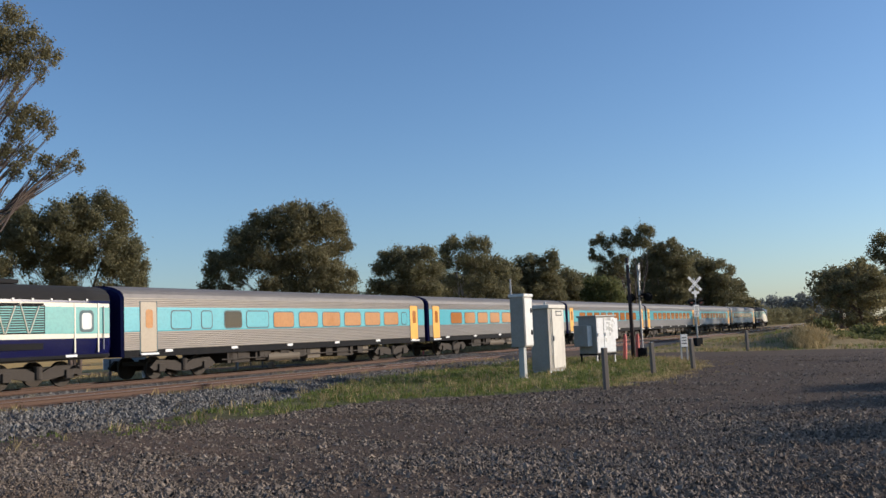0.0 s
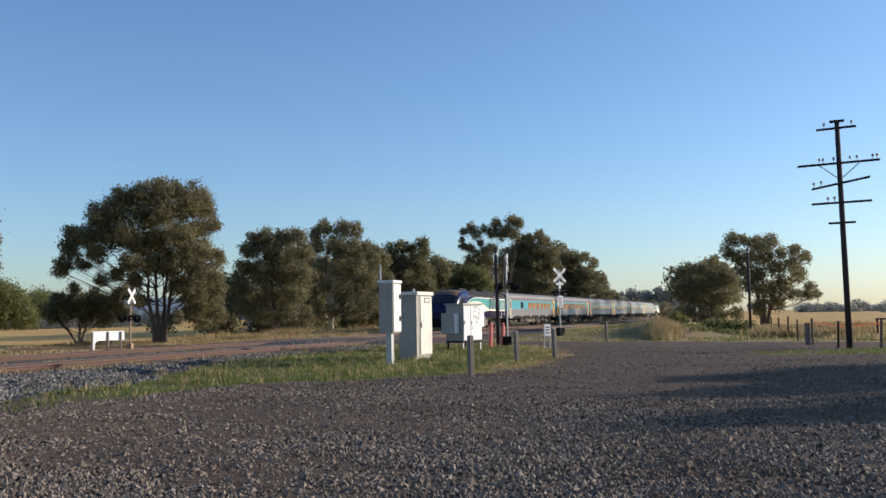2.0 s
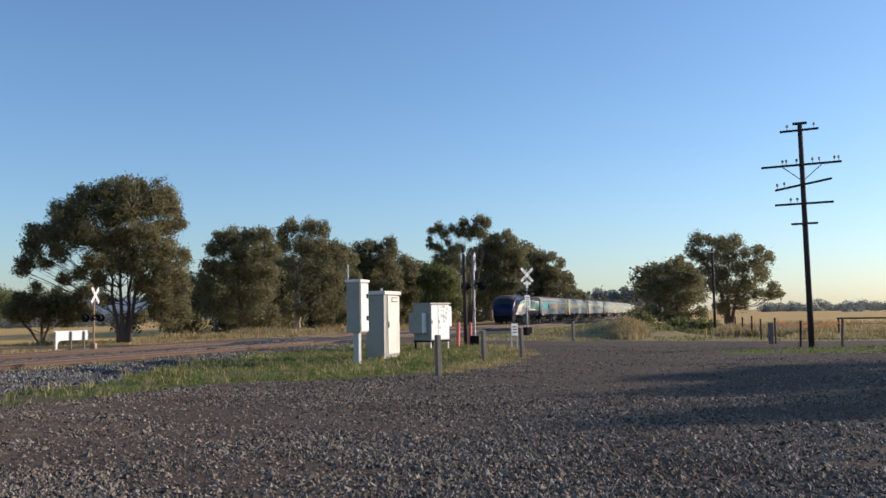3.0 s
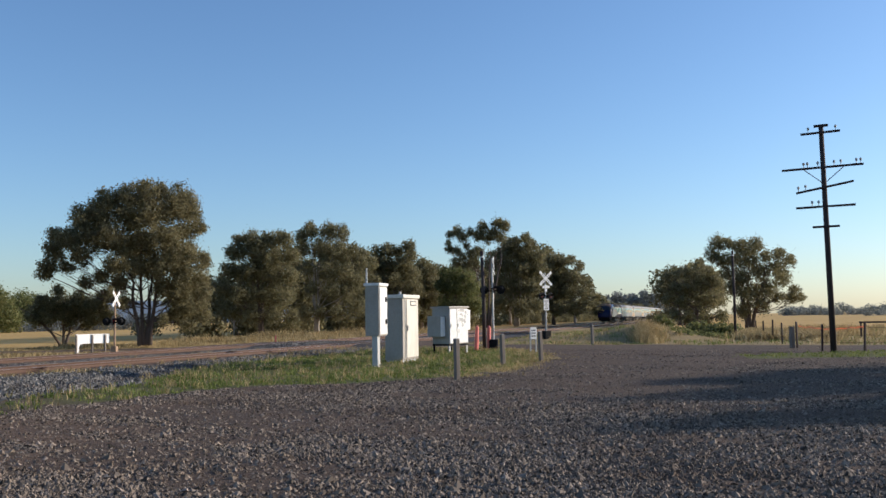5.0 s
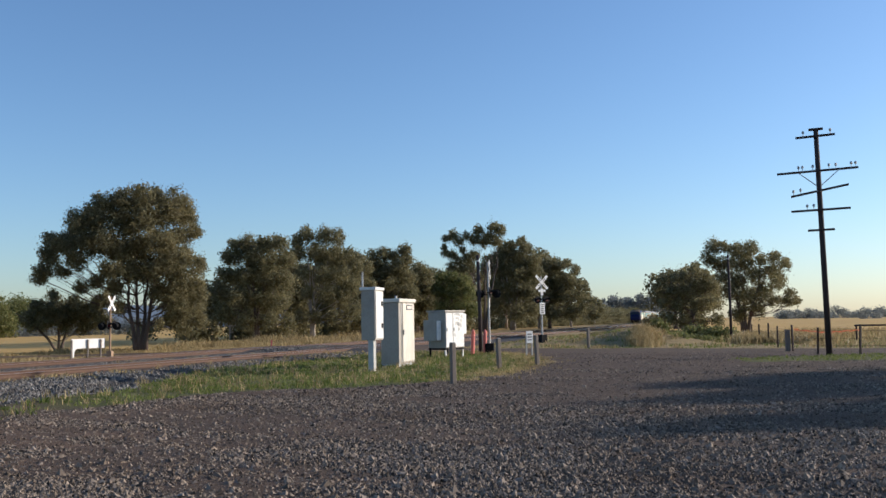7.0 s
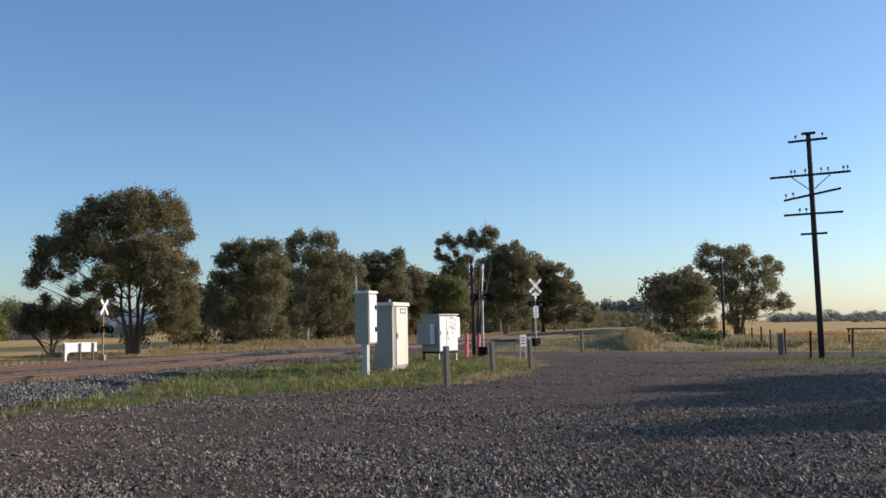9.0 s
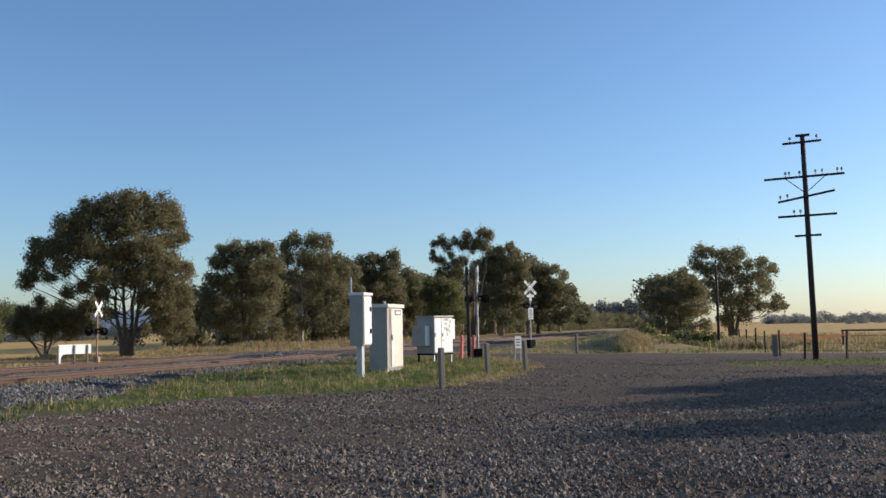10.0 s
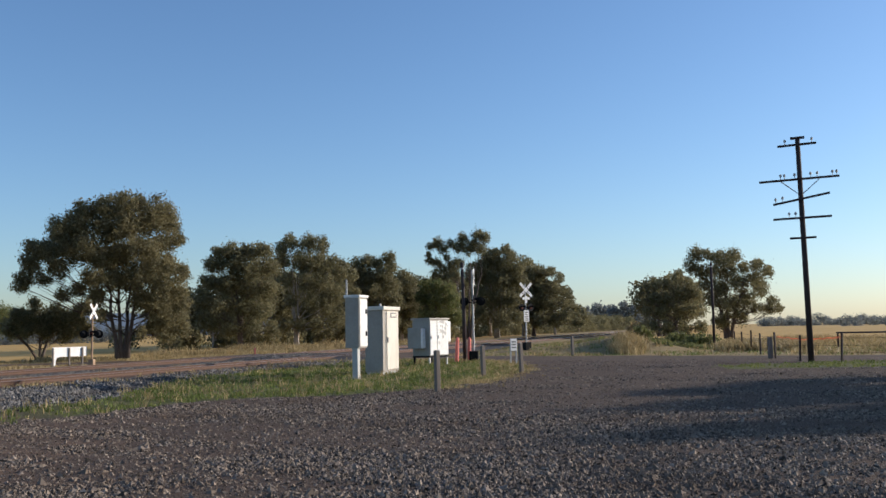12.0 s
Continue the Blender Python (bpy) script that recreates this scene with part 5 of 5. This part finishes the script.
def equipment_house():
    c = thing("equipment_case", at(9.87, 43.4, ALONG - 22), "white peeling metal equipment case on legs", "cabinet")
    # Body, roof and side box use the paint darkened for shade.
    part("body", boxed(0, 1.35, 0, 1.05, 0.42, 2.08, bevel=0.02), CABINET_SHADED, c)
    part("roof", boxed(-0.06, 1.41, -0.06, 1.11, 2.08, 2.16, bevel=0.02), CABINET_SHADED, c)
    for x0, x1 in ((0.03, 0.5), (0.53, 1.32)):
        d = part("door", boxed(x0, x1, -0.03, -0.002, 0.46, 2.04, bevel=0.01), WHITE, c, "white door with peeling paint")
        part("handle", boxed(x0 + 0.05, x0 + 0.09, -0.06, -0.03, 1.2, 1.35), GALV, d)
    rg = np.random.default_rng(9)
    d = c.children[-1]
    for i in range(46):
        x, z, w = rg.normal(0.9, 0.16), min(1.98, max(0.6, rg.normal(1.72, 0.28))), rg.uniform(0.015, 0.075)
        bm = bmesh.new()
        plate(bm, [(x + w * math.cos(a) * rg.uniform(0.5, 1.2), z + 1.6 * w * math.sin(a) * rg.uniform(0.5, 1.2)) for a in np.linspace(0, 5.6, 9)], -0.031, -0.003)
        part("paint_flake", bm, GALV, c)
    for x in (0.06, 1.29):
        for y in (0.06, 0.99):
            part("leg", boxed(x - 0.035, x + 0.035, y - 0.035, y + 0.035, -0.02, 0.42), GALV if y < 0.4 else BLACK, c)
    part("base_frame", boxed(0.0, 1.35, 0.0, 1.05, 0.34, 0.42), BLACK, c)
    part("side_box", boxed(-0.34, -0.002, 0.25, 1.05, 0.75, 1.72, bevel=0.015), CABINET_SHADED, c)
    # White sheet paints the sunlit narrow face of the side box.
    part("side_box_door", boxed(-0.32, -0.03, 0.22, 0.248, 0.78, 1.69, bevel=0.006), WHITE, c)
    part("far_box", boxed(1.37, 1.6, 0.05, 0.5, 1.05, 2.0, bevel=0.015), WHITE, c)


def bollard(az, dist, tilt):
    x, y = polar(az, dist)
    b = thing("marker_post", pose(x, y, ground_z(x, y), 0, tilt, 0), "faded orange-pink plastic marker post leaning slightly", "bollard", "marker posts")
    part("tube", rod((0, 0, -0.05), (0, 0, 1.12), 0.10, 0.085, 12), PINK, b)
    part("cap", rod((0, 0, 1.12), (0, 0, 1.22), 0.085, 0.03, 12), PINK, b)


def post(az, dist, hgt, w, label, wood=OLD_WOOD, turn=24, lean=0.0):
    x, y = polar(az, dist)
    p = thing("timber_post", pose(x, y, ground_z(x, y), 0, lean, turn), label, "post", "timber posts")
    bm = boxed(-w / 2, w / 2, -w / 2, w / 2, -0.1, hgt, bevel=0.015)
    for v in bm.verts:
        v.co += Vector(noise.noise_vector(v.co * 3)) * 0.012
    part("shaft", bm, wood, p)
    part("weathered_top", boxed(-w / 2 + 0.01, w / 2 - 0.01, -w / 2 + 0.01, w / 2 - 0.01, hgt, hgt + 0.012), GALV, p)


def cross_plates(parent, z, size, y=0.0, mat=WHITE):
    for k, sgn in ((0, 1), (1, -1)):
        bm = bmesh.new()
        L, w = size / 2, 0.088
        c, s = math.cos(radians(42)), math.sin(radians(42)) * sgn
        pts = [(-L * c + w * s * sgn * 0 - w * s, z - L * s + w * c), (-L * c + w * s, z - L * s - w * c), (L * c + w * s, z + L * s - w * c), (L * c - w * s, z + L * s + w * c)]
        plate(bm, pts, y - 0.012 * k, -0.01)
        bl = part("crossbuck_blade", bm, mat, parent, "white crossbuck blade")
        for q in (-0.34, -0.2, 0.2, 0.34):
            cx, cz = q * c, z + q * s
            bm = bmesh.new()
            a, b = 0.045, 0.028
            plate(bm, [(cx - a * c - b * s, cz - a * s + b * c), (cx - a * c + b * s, cz - a * s - b * c), (cx + a * c + b * s, cz + a * s - b * c), (cx + a * c - b * s, cz + a * s + b * c)], y - 0.012 * k - 0.0105, -0.003)
            part("lettering", bm, GREY_BAR, bl)


def crossing_signal(m, hgt, label, pole_mat, plate_sign=True, blade=1.28, base=True):
    """Faces local -y."""
    c = thing("crossing_signal", m, label, "railway signal", "crossing signals")
    part("mast", rod((0, 0, 0.3), (0, 0, hgt - 0.1), 0.055, 0.05, 12), pole_mat, c)
    if base:
        part("base_box", boxed(-0.24, 0.24, -0.22, 0.22, -0.05, 0.52, bevel=0.03), BLACK, c, "black base box")
    else:
        part("base_plate", boxed(-0.14, 0.14, -0.14, 0.14, -0.05, 0.32, bevel=0.02), pole_mat, c)
    cross_plates(c, hgt - 0.48, blade, -0.07)
    if plate_sign:
        t = part("track_sign", boxed(-0.30, 0.30, -0.085, -0.07, hgt - 1.12, hgt - 0.96, bevel=0.004), WHITE, c)
        part("track_sign_stem", boxed(-0.09, 0.09, -0.083, -0.068, hgt - 1.34, hgt - 0.90), WHITE, t)
    arm = part("light_arm", boxed(-0.52, 0.52, -0.03, 0.03, hgt - 1.68, hgt - 1.62), BLACK, c)
    for x in (-0.36, 0.36):
        disc = part("light_target", rod((x, -0.06, hgt - 1.63), (x, -0.09, hgt - 1.63), 0.25, 0.25, 20), BLACK, arm, "black round target")
        part("lamp", rod((x, -0.092, hgt - 1.65), (x, -0.115, hgt - 1.65), 0.10, 0.10, 14), surface("unlit_red_lens", (0.10, 0.012, 0.012), 0.2, wear=0.1), disc)
        bm = bmesh.new()
        rows = []
        for yy in (-0.09, -0.34):
            rows.append([bm.verts.new((x + 0.13 * math.cos(a), yy, hgt - 1.65 + 0.13 * math.sin(a))) for a in np.linspace(0.2, math.pi - 0.2, 8)])
        for i in range(7):
            bm.faces.new((rows[0][i], rows[0][i + 1], rows[1][i + 1], rows[1][i]))
        bmesh.ops.solidify(bm, geom=bm.faces[:], thickness=0.012)
        part("hood", bm, BLACK, disc)
    if not plate_sign:
        arm = part("side_light_arm", boxed(-0.03, 0.03, -0.55, 0.55, hgt - 1.78, hgt - 1.72), BLACK, c)
        for y in (-0.42, 0.42):
            d2 = part("light_target", rod((-0.04, y, hgt - 1.7), (-0.10, y, hgt - 1.7), 0.22, 0.22, 16), BLACK, arm)
            part("hood", rod((-0.10, y, hgt - 1.66), (-0.34, y, hgt - 1.68), 0.12, 0.12, 12), BLACK, d2)
    if plate_sign:
        s = part("notice_plate", boxed(-0.21, 0.21, -0.085, -0.068, 1.85, 2.6, bevel=0.02), WHITE, c)
        for i, (w, z) in enumerate(((0.26, 2.46), (0.20, 2.33), (0.28, 2.2), (0.18, 2.08), (0.24, 1.96))):
            part("lettering", boxed(-w / 2, w / 2, -0.089, -0.0855, z - 0.03, z + 0.03), GREY_BAR, s)
    return c


def small_sign():
    c = thing("notice_sign", at(14.95, 43, 18), "small white notice on two short posts", "sign")
    p = part("plate", boxed(-0.17, 0.17, -0.04, -0.02, 0.6, 1.15, bevel=0.01), WHITE, c)
    for z in (0.75, 0.88, 1.0):
        part("lettering", boxed(-0.11, 0.11, -0.044, -0.0405, z - 0.025, z + 0.025), GREY_BAR, p)
    for x in (-0.15, 0.15):
        part("post", boxed(x - 0.03, x + 0.03, -0.02, 0.03, -0.05, 0.95), GALV, c)


def wing_board(x, y, turn, w, end):
    """A long board with one end (+1 or -1) turned down to the ground in a curve."""
    b = thing("wing_fence", pose(x, y, ground_z(x, y), 0, 0, turn), "white painted wing fence board with one end reaching the ground", "fence panel", "wing fences")
    h = w / 2
    out = [(-h, 1.02), (-h, 0.52), (h - 0.42, 0.52), (h - 0.28, 0.47), (h - 0.2, 0.36), (h - 0.17, 0.06), (h, 0.06), (h, 1.02)]
    part("panel", plate(bmesh.new(), [(end * px, pz) for px, pz in out], -0.03, 0.05), WHITE, b)
    for k in (-0.72, 0.05, 0.99):
        part("post", boxed(end * k * h - 0.035, end * k * h + 0.035, -0.10, -0.031, -0.05, 0.98), OLD_WOOD, b)
    part("rail", boxed(-h + 0.05, h - 0.2, 0.021, 0.06, 0.72, 0.82), OLD_WOOD, b)


def utility_pole():
    x, y = polar(32.0, 41.5)
    p = thing("utility_pole", pose(x, y, 0, 0, -0.6, -32.0), "dark timber utility pole with five crossarms and insulators", "utility pole")
    part("pole", tube(bmesh.new(), [(0, 0, -0.3), (0, 0, 5), (0, 0, 9.3)], [0.125, 0.11, 0.095], 14), DARK_WOOD, p, smooth=True)
    part("cap", boxed(-0.28, 0.28, -0.1, 0.1, 9.28, 9.36), DARK_WOOD, p)
    for z, x0, x1, tilt, pins in ((9.0, -0.80, 0.72, 1.0, (-0.5, 0.55)), (7.55, -1.60, 1.52, 0.6, (-0.75, -0.6, -0.2, 0.42, 0.68, 1.26, 1.42)), (6.72, -1.1, 1.12, 9.0, (-1.0, -0.72)), (5.93, -1.13, 1.14, 0.2, (-0.5, -0.25)), (5.1, -0.53, 0.5, 0, ())):
        t = math.tan(radians(tilt))
        bm = bmesh.new()
        box(bm, x0, x1, -0.24, -0.15, z - 0.042, z + 0.042)
        for v in bm.verts:
            v.co.z += v.co.x * t
        arm = part("crossarm", bm, DARK_WOOD, p)
        for q in pins:
            zz = z + 0.055 + q * t
            bm = tube(bmesh.new(), [(q, -0.2, zz), (q, -0.2, zz + 0.09), (q, -0.2, zz + 0.1), (q, -0.2, zz + 0.17), (q, -0.2, zz + 0.21)], [0.015, 0.015, 0.05, 0.055, 0.025], 8)
            part("insulator", bm, GALV, arm)
    for sgn in (-1, 1):
        part("brace", rod((sgn * 0.75, -0.2, 7.5), (sgn * 0.1, -0.17, 6.95), 0.02, seg=6), GALV, p)


def thin_pole(az, dist, hgt, r, label, lean=0.0):
    x, y = polar(az, dist)
    p = thing("timber_pole", pose(x, y, ground_z(x, y), 0, lean, -az), label, "pole")
    part("shaft", tube(bmesh.new(), [(0, 0, -0.2), (0.02, 0, hgt / 2), (0, 0, hgt)], [r * 1.1, r, r * 0.85], 12), DARK_WOOD, p, smooth=True)
    part("pole_band", rod((0, 0, hgt - 0.35), (0, 0, hgt - 0.28), r * 1.02, r * 1.02, 12), GALV, p)


def fence(points, label, hgt=1.15, wires=(0.35, 0.65, 0.95), wood=OLD_WOOD, w=0.07):
    f = thing("paddock_fence", Matrix(), label, "fence", kind="")
    rg = np.random.default_rng(len(points))
    tops = []
    for x, y in points:
        z = ground_z(x, y)
        ob = part("post", boxed(-w / 2, w / 2, -w / 2, w / 2, -0.1, hgt * rg.uniform(0.92, 1.06)), wood, f)
        ob.matrix_local = pose(x, y, z, rg.uniform(-2, 2), rg.uniform(-3, 3), rg.uniform(0, 90))
        tops.append((x, y, z))
    for hz in wires:
        bm = bmesh.new()
        tube(bm, [(x, y, z + hz) for x, y, z in tops], [0.006] * len(tops), 4)
        part("wire", bm, RUST, f)
    return f


tall_cabinet()
post_box()
equipment_house()
bollard(11.5, 46.0, 3)
bollard(12.25, 47.2, 2)
post(10.3, 24.5, 1.06, 0.125, "weathered grey timber post in grass")
post(13.1, 31.4, 1.04, 0.13, "weathered grey timber post in grass", lean=-1)
post(15.4, 34.3, 1.07, 0.125, "weathered grey timber post at the road edge", lean=-1.5)
post(18.5, 53.6, 1.1, 0.13, "weathered grey timber post by the road")
thin_pole(12.0, 46.9, 4.95, 0.095, "dark leaning timber pole beside the equipment case", -0.6)
thin_pole(26.75, 67.8, 5.95, 0.09, "thin dark timber pole at the roadside")
crossing_signal(at(15.75, 61.9, 22), 4.42, "level crossing signal with white crossbuck, unlit lamps and notice plate", GALV)
crossing_signal(at(12.55, 47.3, 74), 4.7, "level crossing signal seen edge-on beside the dark pole", GALV, False)
crossing_signal(at(-9.75, 53.8, 75), 3.35, "level crossing signal on a rusty tan mast across the tracks", TAN_STEEL, False, 1.15, False)
small_sign()
utility_pole()
wing_board(-10.1, 52.3, 44, 2.0, -1)
wing_board(-14.2, 43.6, 40, 2.0, 1)
x0, y0 = polar(-0.6, 66)
peg = thing("marker_peg", pose(x0, y0, ground_z(x0, y0)), "small faded orange marker peg in dry grass", "marker")
part("peg", boxed(-0.06, 0.06, -0.02, 0.02, -0.05, 0.55), PINK, peg)

fence([polar(a, d) for a, d in ((33.6, 41.9), (31.4, 42.1), (30.1, 45.7), (29.3, 52), (28.8, 58), (28.3, 66), (27.9, 76))], "old dark timber post and wire paddock fence", wood=DARK_WOOD)
fence([polar(a, d) for a, d in ((33.6, 41.9), (36.5, 42.5), (40, 43), (44, 44))], "old dark timber post and wire fence along the verge", wood=DARK_WOOD)
x1, y1 = polar(30.1, 45.6)
cap = thing("gate_post", pose(x1 - 0.25, y1, 0), "stout weathered grey timber gate post with cap", "post")
part("shaft", boxed(-0.09, 0.09, -0.09, 0.09, -0.1, 0.95, bevel=0.02), OLD_WOOD, cap)
part("post_cap", boxed(-0.1, 0.1, -0.1, 0.1, 0.95, 0.98), OLD_WOOD, cap)

tape = thing("barrier_tape", Matrix(), "faded orange barrier tape strung between fence posts", "tape")
bm = bmesh.new()
pa, pb = polar(30.2, 45.4), polar(33.6, 41.7)
prev = None
for i in range(25):
    q = i / 24
    x, y = pa[0] + (pb[0] - pa[0]) * q, pa[1] + (pb[1] - pa[1]) * q
    z = 0.85 + 0.22 * abs(q - 0.5) + 0.02 * math.sin(i * 1.7)
    cur = (bm.verts.new((x, y, z)), bm.verts.new((x, y + 0.01 * math.sin(i), z + 0.045)))
    if prev:
        bm.faces.new((prev[0], cur[0], cur[1], prev[1]))
    prev = cur
bmesh.ops.solidify(bm, geom=bm.faces[:], thickness=0.003)
part("tape", bm, surface("faded_tape", (0.75, 0.30, 0.16), 0.6, wear=0.3), tape)

rail_f = thing("yard_rail", pose(*polar(36.5, 62), 0, 0, 0, -36), "low dark timber rail fence in the paddock", "fence")
part("rail", boxed(-3.4, 3.4, -0.05, 0.05, 0.92, 1.02), DARK_WOOD, rail_f)
for k in (-3.3, -0.6, 1.4, 3.3):
    part("post", boxed(k - 0.05, k + 0.05, -0.05, 0.05, -0.1, 0.93), DARK_WOOD, rail_f)


def motions():
    for car, off, turn in cars:
        rows = []
        for k in range(13):
            x, y, h = line_at(JOINT + SPEED * k + off, MAIN)
            rows.append((float(k), pose(x, y, RAIL_Z, 0, 0, 90 - h + turn)))
        walk(car, rows)


motions()
